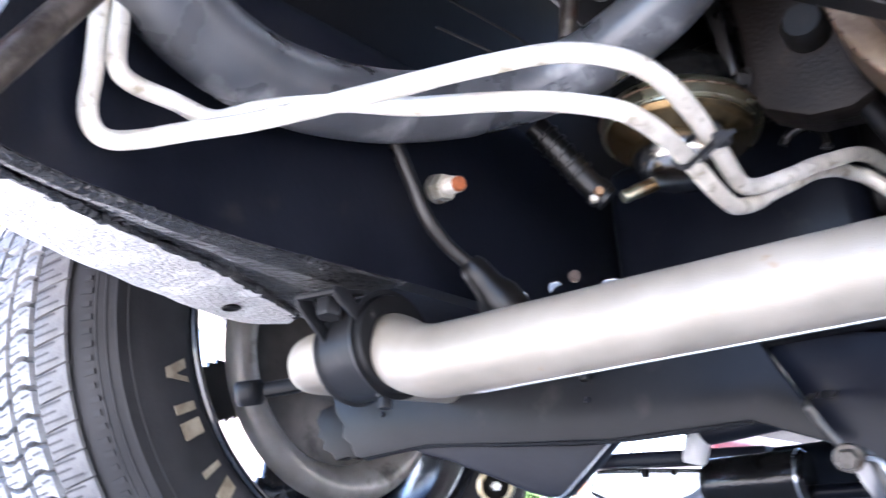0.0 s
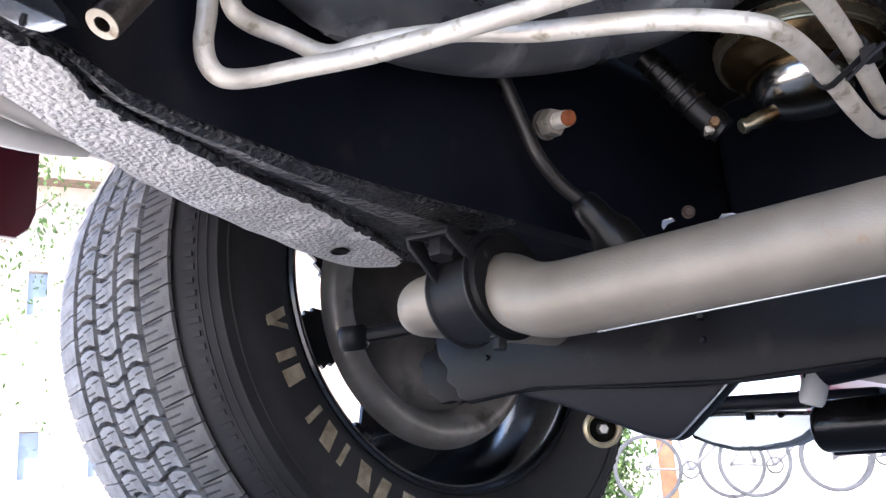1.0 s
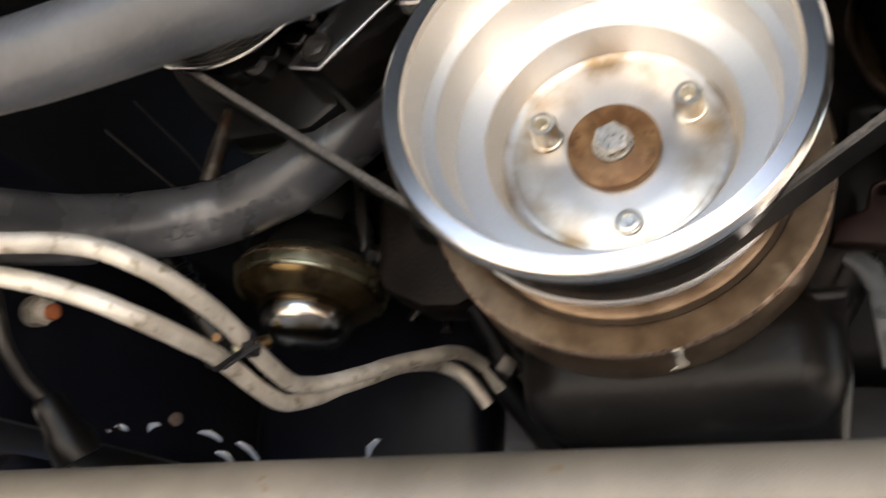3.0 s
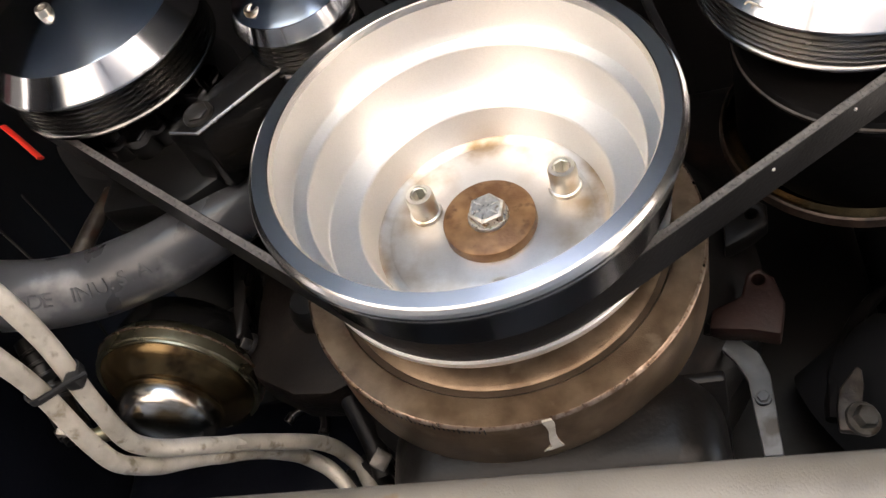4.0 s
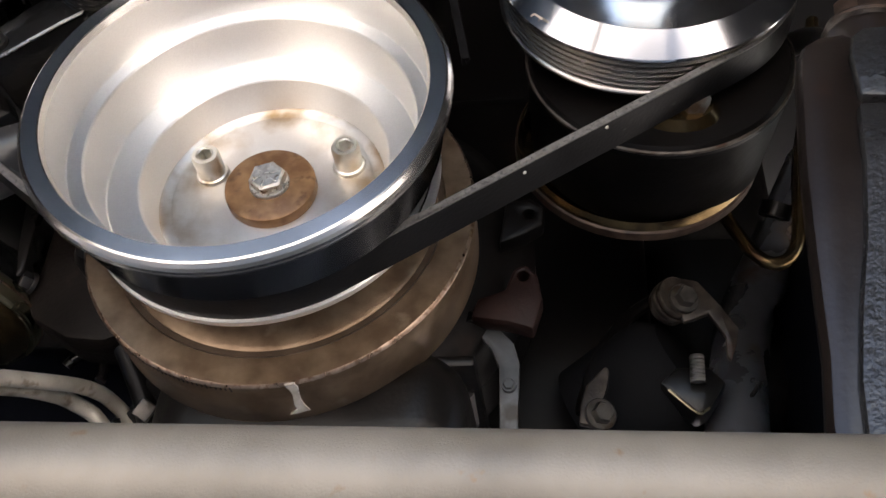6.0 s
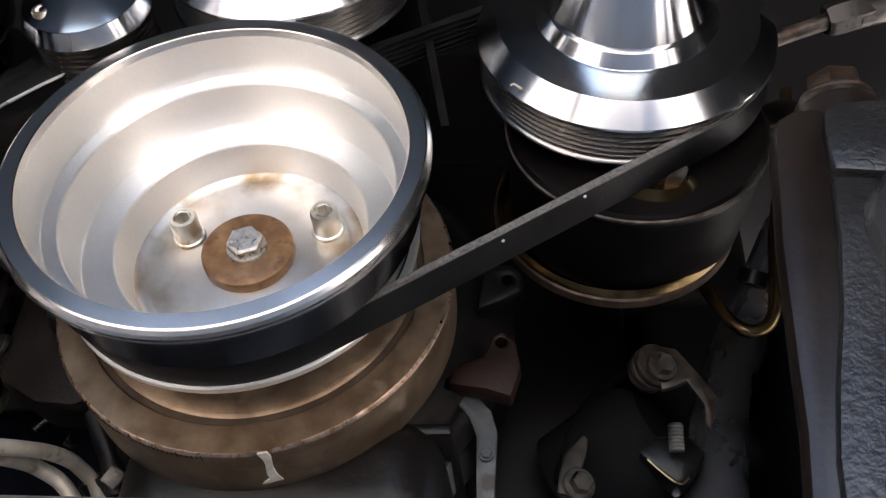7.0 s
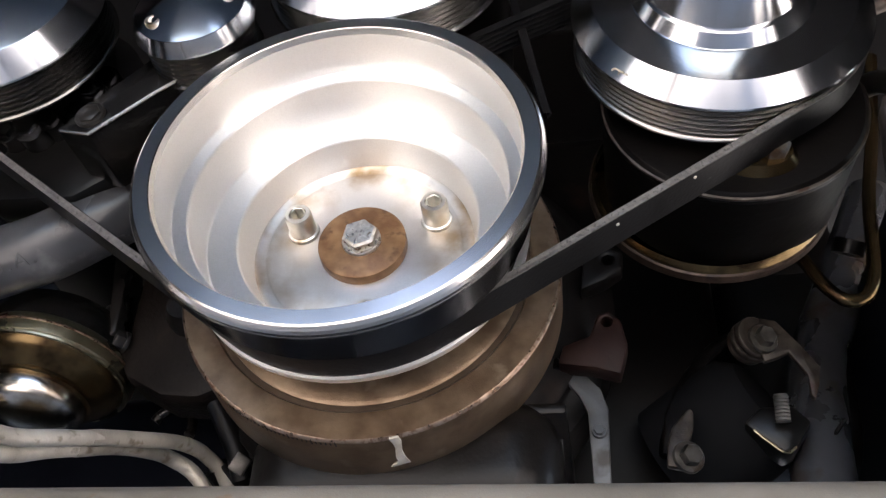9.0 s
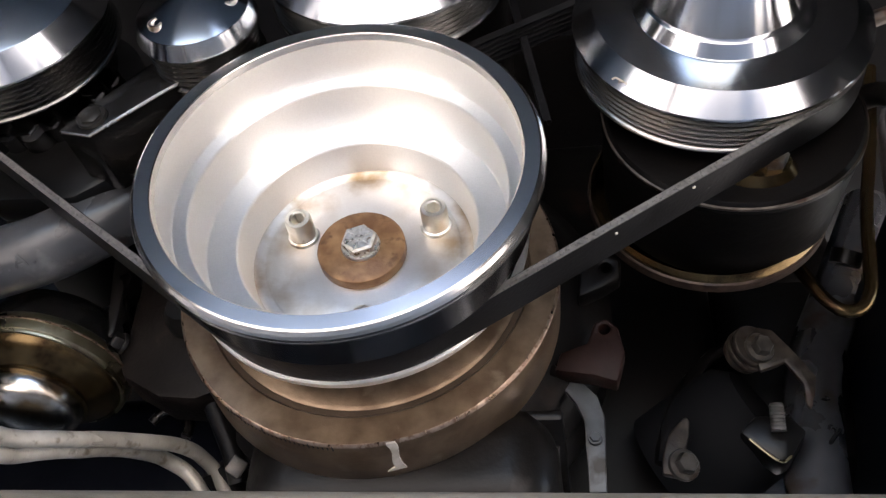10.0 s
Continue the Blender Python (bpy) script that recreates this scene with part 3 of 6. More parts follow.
part("hose", tube([(-0.2855, -0.071, 0.335), (-0.285, -0.0655, 0.313), (-0.283, -0.054, 0.287), (-0.281, -0.045, 0.268), (-0.278, -0.033, 0.255), (-0.273, -0.024, 0.2465)], 0.0036, 14), BRACKET, cable)
part("boot", lathe([(0, 0.004), (0.0055, 0.004), (0.0072, 0.001), (0.0078, -0.004), (0.0085, -0.012), (0.0115, -0.019), (0.0115, -0.03), (0, -0.03)], at_axis((-0.272, -0.021, 0.2445), (-0.35, -0.45, 0.75)), 32), GREASE, cable, "flared black rubber boot")

fit2 = thing("rubber_fitting", "short black hose with a rusty screw clamp", "hose fitting", (-0.24, 0.05, 0.3))
part("hose", tube([(-0.2565, 0.030, 0.336), (-0.247, 0.04, 0.318), (-0.238, 0.05, 0.301), (-0.230, 0.056, 0.290)], 0.0075, 18), GREASE, fit2)
part("clamp", lathe([(0.0076, -0.003), (0.0086, -0.003), (0.0086, 0.003), (0.0076, 0.003)], at_axis((-0.234, 0.053, 0.295), (-0.6, -0.55, 0.8)), 28, closed=True), GREASE, fit2)
for k in range(5):
    part("corrugation", lathe([(0.0076, -0.0014), (0.0086, -0.0008), (0.0086, 0.0008), (0.0076, 0.0014)], at_axis((-0.2530 + 0.0030 * k, 0.034 + 0.0032 * k, 0.3295 - 0.0056 * k), (-0.5, -0.5, 0.9)), 24, closed=True), GREASE, fit2, "ribbed rubber fold")
part("screw", hexhead(0.0030, 0.006, at_axis((-0.2316, 0.048, 0.2925), (0.5, -0.8, -0.1))), RUST, fit2, "rusty clamp screw")
part("clamp_ear", block((0.005, 0.004, 0.008), at_axis((-0.2345, 0.0475, 0.2895), (0.5, -0.8, -0.1)), 0.001), LINE_BROWN, fit2, "bare metal clamp ear")

# shiny scraps on the crossmember behind the bar
cross = thing("crossmember", "black pressed-steel engine crossmember", "crossmember", (-0.1, 0.2, 0.2))
part("beam", block((0.46, 0.16, 0.10), (0.06, 0.26, 0.193), 0.02, 4), CHASSIS, cross)
part("tower", block((0.17, 0.05, 0.15), (-0.205, 0.2, 0.29), 0.015, 3), CHASSIS, cross)
part("front_plate", slab([(-0.1762, 0.2089), (-0.1636, 0.1846), (-0.1530, 0.1632), (-0.1452, 0.1425), (-0.1303, 0.1351), (-0.1237, 0.1219), (-0.1185, 0.1086), (-0.0696, 0.1006), (0.15, 0.1006), (0.17, 0.135), (0.17, 0.1858), (-0.0546, 0.1858)], 0.012, Matrix(((1, 0, 0, 0), (0, 0, 1, 0.09), (0, 1, 0, 0), (0, 0, 0, 1))), 0.003), CHASSIS, cross, "black front plate of the crossmember")
part("saddle", lathe([(0, 0.05), (0.05, 0.05), (0.066, 0.04), (0.07, 0.02), (0.07, -0.04), (0.06, -0.055), (0, -0.055)], at_axis((-0.085, 0.16, 0.165), (0.25, -0.85, 0.2)), 48), CHASSIS, cross, "round black saddle of the crossmember")
for px, pz, w, spin in ((-0.3043, 0.2408, 0.012, 0.50), (-0.2953, 0.2473, 0.010, -0.20), (-0.2695, 0.2444, 0.009, 0.40), (-0.2377, 0.2427, 0.014, -0.50), (-0.2259, 0.2321, 0.012, -0.80), (-0.2137, 0.2365, 0.016, -0.90), (-0.1360, 0.2246, 0.013, 0.90)):
    part("clip", slab([(0, 0), (w * 0.5, 0.0012), (w, 0.0004), (w * 0.94, 0.0032), (w * 0.45, 0.0050), (0.001, 0.0026)], 0.0012, at_axis((px, 0.05, pz), (0.1, -0.75, -0.65), spin), 0.0003), CHROME, cross, "bent shiny metal clip")
part("rusty_bolt", hexhead(0.0028, 0.004, at_axis((-0.2549, 0.052, 0.2508), (0.5, -0.7, -0.2)), 0.0036), STAINED, cross, "rusty bolt head")

arm = thing("control_arm", "satin grey-black pressed lower control arm behind the bar", "control arm", (-0.35, 0.1, 0.18))
FRONT = Matrix(((1, 0, 0, 0), (0, 0, 1, 0.075), (0, 1, 0, 0), (0, 0, 0, 1)))
part("front_flange", slab([(-0.466, 0.222), (-0.463, 0.207), (-0.456, 0.198), (-0.458, 0.190), (-0.450, 0.184), (-0.447, 0.176), (-0.440, 0.1735), (-0.384, 0.1755), (-0.32, 0.1685), (-0.257, 0.1625), (-0.18, 0.162),
                           (-0.1428, 0.1460), (-0.1500, 0.1637), (-0.1600, 0.1822), (-0.1683, 0.2007), (-0.18, 0.226), (-0.3, 0.228), (-0.42, 0.232)], 0.006, FRONT, 0.0015), ARM_PAINT, arm, "flat satin front face")
# ragged end coloured darker than the arm's paint
part("ragged_end", slab([(-0.478, 0.2120), (-0.484, 0.2050), (-0.481, 0.1985), (-0.4835, 0.1940), (-0.477, 0.1900), (-0.4785, 0.1850), (-0.469, 0.1800), (-0.466, 0.1755), (-0.455, 0.1765), (-0.446, 0.1738), (-0.440, 0.186), (-0.447, 0.206), (-0.452, 0.2165)], 0.010, Matrix.Translation((0, 0.002, 0)) @ FRONT, 0.001), BLOCK, arm, "ragged black end of the arm")
part("belly_edge", tube([(-0.303, 0.0868, 0.1362), (-0.296, 0.0868, 0.1376), (-0.28, 0.0868, 0.1495), (-0.2585, 0.0868, 0.1665)], 0.0008, 8), SATIN_GREY, arm, "bright line along the lower edge")
part("lower_lip", tube([(-0.440, 0.079, 0.1745), (-0.384, 0.079, 0.176), (-0.32, 0.079, 0.169), (-0.257, 0.079, 0.163), (-0.18, 0.079, 0.1625)], 0.0022, 8), ARM_PAINT, arm)
part("web", block((0.36, 0.1, 0.012), (-0.29, 0.13, 0.205), 0.004), ARM_PAINT, arm)
BELLY = Matrix(((1, 0, 0, 0), (0, 0, 1, 0.088), (0, 1, 0, 0), (0, 0, 0, 1)))
part("belly", slab([(-0.41, 0.178), (-0.40, 0.172), (-0.38, 0.166), (-0.36, 0.1575), (-0.34, 0.149), (-0.322, 0.141), (-0.309, 0.137), (-0.301, 0.1355), (-0.296, 0.137), (-0.28, 0.149), (-0.258, 0.166), (-0.258, 0.2), (-0.41, 0.2)],
                   0.014, BELLY, 0.003), CHASSIS, arm, "deep rounded black belly of the arm")
for px, pz in ((-0.268, 0.186), (-0.42, 0.2)):
    part("rivet", lathe([(0, 0.0012), (0.0014, 0.001), (0.002, 0), (0, 0)], at_axis((px, 0.0745, pz), (0, -1, 0)), 14), CHASSIS, arm)
part("bolt", hexhead(0.0032, 0.005, at_axis((-0.263, 0.066, 0.200), (0.05, -0.2, -1)), 0.0042), GREASE, arm)

ring = thing("link_bushing", "worn brass-coloured ring of the stabiliser link", "bushing", at_axis((-0.386, 0.15, 0.152), (0.62, -0.76, -0.1)))
rm = PLACE[ring.name]
part("ring", lathe([(0.0128, 0.003), (0.0108, 0.0045), (0.0092, 0.003), (0.0092, -0.006), (0.0128, -0.006)], rm, 36, closed=True), COPPER, ring)
part("core", lathe([(0, 0.002), (0.0045, 0.0015), (0.0075, -0.002), (0.0092, -0.003), (0.0092, -0.006), (0, -0.006)], rm, 28), GREASE, ring)
part("stud", hexhead(0.0035, 0.006, rm @ Matrix.Translation((0, 0, 0.001))), ZINC, ring)

tie = thing("tie_rod", "black steering tie rod with a pale ball-joint boot", "tie rod", (-0.24, 0.2, 0.17))
part("rod", tube([(-0.262, 0.2, 0.1725), (-0.23, 0.2, 0.1745), (-0.15, 0.2, 0.18), (-0.02, 0.2, 0.185)], 0.0085, 18), CHASSIS, tie)
part("joint_stud", lathe([(0, 0.0235), (0.0062, 0.0235), (0.0076, 0.0215), (0.0080, 0.019), (0.0086, 0.006), (0.0084, 0.0), (0.0075, -0.004), (0, -0.004)], at_axis((-0.2552, 0.2, 0.1765), (-0.32, -0.1, -1)), 28), PALE, tie, "ball-joint boot, strong light put into its pale colour")

rear = thing("rear_member", "dark chassis member with punched holes and a can with coloured-in reflections", "chassis member", (-0.39, 0.44, 0.16))
REAR = Matrix(((1, 0, 0, 0), (0, 0, 1, 0.42), (0, 1, 0, 0), (0, 0, 0, 1)))
# one glossy can: its white reflection is this grey, its black one the barrel
part("flank", slab([(-0.464, 0.1600), (-0.4608, 0.1545), (-0.4423, 0.146), (-0.4211, 0.1396), (-0.3972, 0.1379), (-0.3684, 0.1402), (-0.3550, 0.1445), (-0.3455, 0.1510), (-0.3400, 0.1590), (-0.3366, 0.1663), (-0.3633, 0.1695), (-0.4235, 0.1755), (-0.452, 0.1775)],
                   0.03, REAR, 0.004), SATIN_GREY, rear, "curved flank coloured for the can's white reflection", 20)
# hole and slot are black pieces set on the flank for their shade
part("drill_hole_shade", lathe([(0, 0.001), (0.0026, 0.001), (0.0026, -0.001), (0, -0.001)], at_axis((-0.3728, 0.4195, 0.1668), (0, -1, 0)), 16), DARK, rear)
part("slot_shade", block((0.0062, 0.004, 0.0070), (-0.4010, 0.4185, 0.1690), 0.0006), DARK, rear)
part("barrel", lathe([(0, 0.0), (0.016, 0.0), (0.0185, 0.0015), (0.0205, 0.005), (0.0208, 0.080), (0.0180, 0.084), (0, 0.084)], at_axis((-0.322, 0.365, 0.1500), (1, -0.02, -0.02)), 40), OILY, rear, "glossy can end coloured for its black reflection")
part("end_seam", lathe([(0.0206, 0.0770), (0.0216, 0.0776), (0.0216, 0.0792), (0.0206, 0.0800)], at_axis((-0.322, 0.365, 0.1500), (1, -0.02, -0.02)), 40, closed=True), SATIN_GREY, rear, "bright crimped seam")
part("stub", tube([(-0.245, 0.37, 0.136), (-0.19, 0.37, 0.134), (-0.1, 0.37, 0.13)], 0.006, 14), CHASSIS, rear)
part("top_rail", block((0.2, 0.05, 0.014), pose(-0.385, 0.44, 0.1802, 0, 4, 0), 0.004), CHASSIS, rear)
part("tail", block((0.5, 0.08, 0.04), (-0.09, 0.47, 0.16), 0.016, 4), CHASSIS, rear)
part("pipe", tube([(-0.36, 0.5, 0.138), (-0.2, 0.5, 0.134), (0.2, 0.5, 0.13)], 0.008, 16), CHASSIS, rear)

strap = thing("ground_strap", "bent grey metal strap under the crossmember", "strap", (-0.12, 0.02, 0.13))
part("band", tube([(-0.142, 0.1, 0.172), (-0.139, 0.05, 0.166), (-0.137, 0.022, 0.160), (-0.133, 0.02, 0.152), (-0.125, 0.02, 0.139), (-0.116, 0.02, 0.135), (-0.111, 0.02, 0.119), (-0.105, 0.02, 0.10)], 0.0022, 8, flat=0.35), BRACKET, strap)
part("bright_lip", tube([(-0.1244, 0.0180, 0.1362), (-0.1176, 0.0180, 0.1347), (-0.1120, 0.0180, 0.1325), (-0.1086, 0.0180, 0.1262), (-0.1057, 0.0180, 0.1201), (-0.1035, 0.0180, 0.1140)], 0.0012, 8), SATIN_GREY, strap, "bright lip along the strap")
part("bolt", hexhead(0.0045, 0.005, at_axis((-0.1222, 0.0140, 0.1349), (0, -1, -0.3)), 0.006), BRACKET_PALE, strap)

tub = thing("tow_tube", "short open black tube beside the pale bracket", "tube", at_axis((-0.2565, -0.277, 0.2395), (0.05, -0.55, -0.83)))
tm = PLACE[tub.name]
part("wall", lathe([(0.0024, 0.0), (0.0049, 0.0), (0.0052, -0.0006), (0.0056, -0.09), (0.0024, -0.09)], tm, 32, closed=True), MOUNT, tub)
part("end_face", lathe([(0.0024, 0.0004), (0.0048, 0.0004), (0.0048, -0.0002), (0.0024, -0.0002)], tm, 32, closed=True), LINE_BROWN, tub, "worn grey rim")

panel = thing("bumper_bracket", "pale grey bumper bracket plate with a small hole", "bracket", (-0.28, -0.29, 0.26))
FACE = Matrix(((1, 0, 0, 0), (0, 0, 1, -0.302), (0, 1, 0, 0), (0, 0, 0, 1)))
part("lower_plate", slab([(-0.292, 0.2535), (-0.265, 0.237), (-0.251, 0.2275), (-0.243, 0.2230), (-0.238, 0.2212), (-0.229, 0.2190), (-0.257, 0.238), (-0.292, 0.2605)], 0.004, FACE, 0.0008), SATIN_GREY, panel, "pale grey lower lip")
# black disc on the plate, painting the shade of a small hole
part("bolt_hole_shade", lathe([(0, 0.0006), (0.0016, 0.0006), (0.0016, -0.001), (0, -0.001)], at_axis((-0.2455, -0.302, 0.2262), (0, -1, 0)), 16), DARK, panel)
part("recess", slab([(-0.292, 0.2600), (-0.257, 0.2375), (-0.229, 0.2187), (-0.231, 0.2225), (-0.246, 0.2375), (-0.296, 0.272)], 0.003, Matrix.Translation((0, 0.003, 0)) @ FACE), ARM_PAINT, panel, "dark recessed band")
part("upper_plate", slab([(-0.296, 0.2715), (-0.246, 0.2370), (-0.231, 0.2265), (-0.214, 0.226), (-0.204, 0.2255), (-0.196, 0.230), (-0.296, 0.282)], 0.004, FACE, 0.0008), SATIN_GREY, panel)

# ---- stabiliser bar ----
bar = thing("stabiliser_bar", "thick tan-silver stabiliser bar across the front of the frame", "stabiliser bar", (0, -0.0585, 0.1887))
def on_bar(x):
    return (x, -0.0585 + 0.037 * x, 0.1887 - 0.0024 * x)
part("rod", tube([on_bar(0.50), on_bar(0.3), on_bar(0.1), on_bar(-0.1), on_bar(-0.2), on_bar(-0.252), (-0.268, -0.0668, 0.1910), (-0.281, -0.0640, 0.1955), (-0.292, -0.0580, 0.2015), (-0.300, -0.0540, 0.2050)], 0.0163, 40, 10), BAR, bar)
# the bright ground mirrored in the bar's lower edge, drawn as a thin strip
part("ground_glint", tube([Vector(on_bar(x)) + Vector((0, 0.0016, -0.0161)) for x in (0.4, 0.2, 0.0, -0.1, -0.2, -0.245)], 0.0007, 8), SATIN_GREY, bar, "bright strip standing in for the ground's glint")
part("end_arm", tube([(-0.294, -0.0560, 0.2035), (-0.310, -0.056, 0.205), (-0.335, -0.0575, 0.2060), (-0.349, -0.0555, 0.2065), (-0.358, -0.047, 0.2068), (-0.362, -0.030, 0.2075), (-0.366, 0.1, 0.214), (-0.38, 0.2, 0.218)], 0.0138, 36, 10), BAR, bar, "paler end arm beyond the clamp")

clamp = thing("bar_clamp", "black steel strap clamp with rubber bushing, bolted under the rail", "clamp", (-0.318, -0.055, 0.2))
cm = at_axis((-0.3105, -0.0560, 0.2050), (1.0, -0.12, 0.02))
part("bushing", lathe([(0.0140, -0.010), (0.0208, -0.0105), (0.0215, 0.012), (0.0238, 0.0145), (0.0228, 0.0170), (0.0150, 0.0170)], cm, 44, closed=True), RUBBER, clamp, "black rubber bushing")
part("strap", lathe([(0.0212, -0.0135), (0.0232, -0.0135), (0.0232, 0.0115), (0.0212, 0.0115)], cm, 56, closed=True), ARM_PAINT, clamp)
part("flange", lathe([(0.0212, 0.0115), (0.0262, 0.0125), (0.0266, 0.0142), (0.0212, 0.0142)], cm, 56, closed=True), ARM_PAINT, clamp)
part("edge", lathe([(0.0232, -0.0135), (0.0248, -0.0148), (0.0244, -0.0160), (0.0220, -0.0148)], cm, 56, closed=True), ARM_PAINT, clamp)
part("top_plate", block((0.023, 0.026, 0.0026), pose(-0.3125, -0.082, 0.2285, 10, 3, 8), 0.0008), ARM_PAINT, clamp)
part("side_ear", slab([(0, 0), (0.008, 0.0), (0.026, -0.024), (0.023, -0.027), (0.001, -0.005)], 0.0022, Matrix(((0.1, 0, 1, -0.325), (1, 0, 0, -0.094), (0, 1, 0, 0.2285), (0, 0, 0, 1))), 0.0005), ARM_PAINT, clamp)
part("side_ear", slab([(0, 0), (0.008, 0.0), (0.024, -0.018), (0.021, -0.021), (0.001, -0.005)], 0.0022, Matrix(((0.1, 0, 1, -0.302), (1, 0, 0, -0.093), (0, 1, 0, 0.2285), (0, 0, 0, 1))), 0.0005), ARM_PAINT, clamp)
part("bolt", hexhead(0.0065, 0.0105, at_axis((-0.3115, -0.083, 0.2270), (0.02, -0.2, -1)), 0.0085), ARM_PAINT, clamp, "black painted bolt head")
part("clamp_nut", hexhead(0.0034, 0.0065, at_axis((-0.3020, -0.0585, 0.1818), (0, -0.15, -1)), 0.0046), ARM_PAINT, clamp)

# ---- fuel lines ----
lines = thing("fuel_line", "bent pale steel fuel line, dusty and scuffed", "fuel line", (-0.2, -0.15, 0.26), group="pair of fuel lines")
part("pipe", tube([(-0.1148, 0.0226, 0.2623), (-0.1173, 0.0079, 0.2558), (-0.1205, -0.0053, 0.2501), (-0.125, -0.016, 0.2455), (-0.128, -0.0255, 0.2425), (-0.1285, -0.04, 0.2405), (-0.1255, -0.065, 0.243), (-0.1235, -0.095, 0.2495),
                   (-0.1235, -0.117, 0.2525), (-0.1295, -0.1325, 0.2565), (-0.145, -0.1425, 0.2615), (-0.165, -0.157, 0.2595), (-0.2, -0.175, 0.2555), (-0.242, -0.190, 0.2550), (-0.265, -0.2015, 0.2550), (-0.2775, -0.2105, 0.2535), (-0.2835, -0.2195, 0.2525), (-0.2850, -0.2250, 0.2560), (-0.2845, -0.2275, 0.2640), (-0.2830, -0.227, 0.279), (-0.282, -0.226, 0.33)], 0.0035, 18, 8, rough=0.07), LINE, lines)
# pump end coloured browner for its oil and for the shade it lies in
part("oiled_shaded_end", tube([(-0.1166, 0.0130, 0.2580), (-0.1148, 0.0226, 0.2623), (-0.1112, 0.0367, 0.268), (-0.1066, 0.0505, 0.2733), (-0.1035, 0.068, 0.2795), (-0.1005, 0.0815, 0.2822), (-0.0985, 0.0905, 0.282), (-0.0945, 0.0985, 0.2785), (-0.0885, 0.107, 0.268)], 0.0037, 18, 8, rough=0.07), LINE_BROWN, lines, "pump end, oil-browned and toned down for shade")
lower = thing("fuel_line", "bent pale steel fuel line crossing behind its neighbour", "fuel line", (-0.2, -0.14, 0.25), group="pair of fuel lines")
part("pipe", tube([(-0.1222, 0.023, 0.258), (-0.1255, 0.0105, 0.252), (-0.129, 0.0005, 0.247), (-0.1318, -0.0105, 0.2412), (-0.1335, -0.0246, 0.236), (-0.134, -0.037, 0.2335), (-0.134, -0.056, 0.2355), (-0.1335, -0.081, 0.24), (-0.132, -0.108, 0.2405),
                   (-0.135, -0.1265, 0.242), (-0.1465, -0.134, 0.2465), (-0.161, -0.1395, 0.251), (-0.1747, -0.1455, 0.2535), (-0.2, -0.156, 0.2575), (-0.225, -0.166, 0.2645), (-0.248, -0.1805, 0.2655), (-0.265, -0.189, 0.2645), (-0.2765, -0.199, 0.2725), (-0.279, -0.2135, 0.2745), (-0.278, -0.221, 0.278), (-0.277, -0.222, 0.29), (-0.276, -0.22, 0.33)], 0.0035, 18, 8, rough=0.07), LINE, lower)
part("oiled_shaded_end", tube([(-0.1240, 0.0160, 0.2547), (-0.1222, 0.023, 0.258), (-0.1197, 0.037, 0.2645), (-0.117, 0.053, 0.2705), (-0.1135, 0.0695, 0.2748), (-0.1105, 0.078, 0.2755), (-0.1045, 0.086, 0.2735), (-0.0975, 0.0905, 0.2665), (-0.0915, 0.096, 0.2575)], 0.0037, 18, 8, rough=0.07), LINE_BROWN, lower, "pump end, oil-browned and toned down for shade")
zip_tie = thing("cable_tie", "black nylon cable tie binding the two fuel lines", "cable tie", at_axis((-0.1288, -0.081, 0.243), (0.12, 0.97, -0.13)))
zm = PLACE[zip_tie.name]
bm = bmesh.new()
flow = Vector((0.06, 0.99, -0.1)).normalized()
across = Vector((-0.0098, 0.0, -0.0056))
across = (across - flow * across.dot(flow))
half, out = across.length / 2, across.normalized()
thick = flow.cross(out)
rows = []
for k in range(40):
    a = 2 * math.pi * k / 40
    bulge = out * (half * (1 if math.cos(a) > 0 else -1) + 0.0040 * math.cos(a)) + thick * 0.0040 * math.sin(a)
    c = Vector((-0.1288, -0.081, 0.2430))
    rows.append([bm.verts.new(c + bulge * (1 + e) + flow * w) for e, w in ((0, -0.0016), (0.09, -0.0016), (0.09, 0.0016), (0, 0.0016))])
for p, q in zip(rows, rows[1:] + rows[:1]):
    for k in range(4):
        bm.faces.new((p[k], p[(k + 1) % 4], q[(k + 1) % 4], q[k]))
part("band", bm, TIE, zip_tie)
part("lock", block((0.0060, 0.0050, 0.0050), Matrix.Translation((-0.1185, -0.0835, 0.2412)) @ zm.to_3x3().to_4x4(), 0.001), TIE, zip_tie)
part("tail", tube([(-0.1135, -0.0850, 0.2425), (-0.1185, -0.0862, 0.2392), (-0.1225, -0.0870, 0.2362), (-0.1265, -0.0876, 0.2332)], lambda t: 0.0017 - 0.0009 * t, 8, flat=0.5), TIE, zip_tie, "trimmed pointed tail")
end = thing("line_union", "black rubber sleeve where the fuel lines meet the pump hose", "hose union", (-0.09, 0.11, 0.27))
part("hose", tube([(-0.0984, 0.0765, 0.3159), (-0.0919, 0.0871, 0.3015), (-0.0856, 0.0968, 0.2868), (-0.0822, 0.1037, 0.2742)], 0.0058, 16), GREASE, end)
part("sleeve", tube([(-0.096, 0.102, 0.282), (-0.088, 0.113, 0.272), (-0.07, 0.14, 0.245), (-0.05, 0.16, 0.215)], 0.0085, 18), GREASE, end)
part("clip", block((0.0085, 0.006, 0.0095), pose(-0.0795, 0.09, 0.2769, 20, 25, 30), 0.001), BRACKET_PALE, end, "square metal clip")
# ---- crank pulley, balancer and belt ----
pulley = thing("crank_pulley", "bowl-shaped turned aluminium crank pulley, oil-stained round its bolts", "pulley", at_axis(CRANK, AXIS))
pm = PLACE[pulley.name]
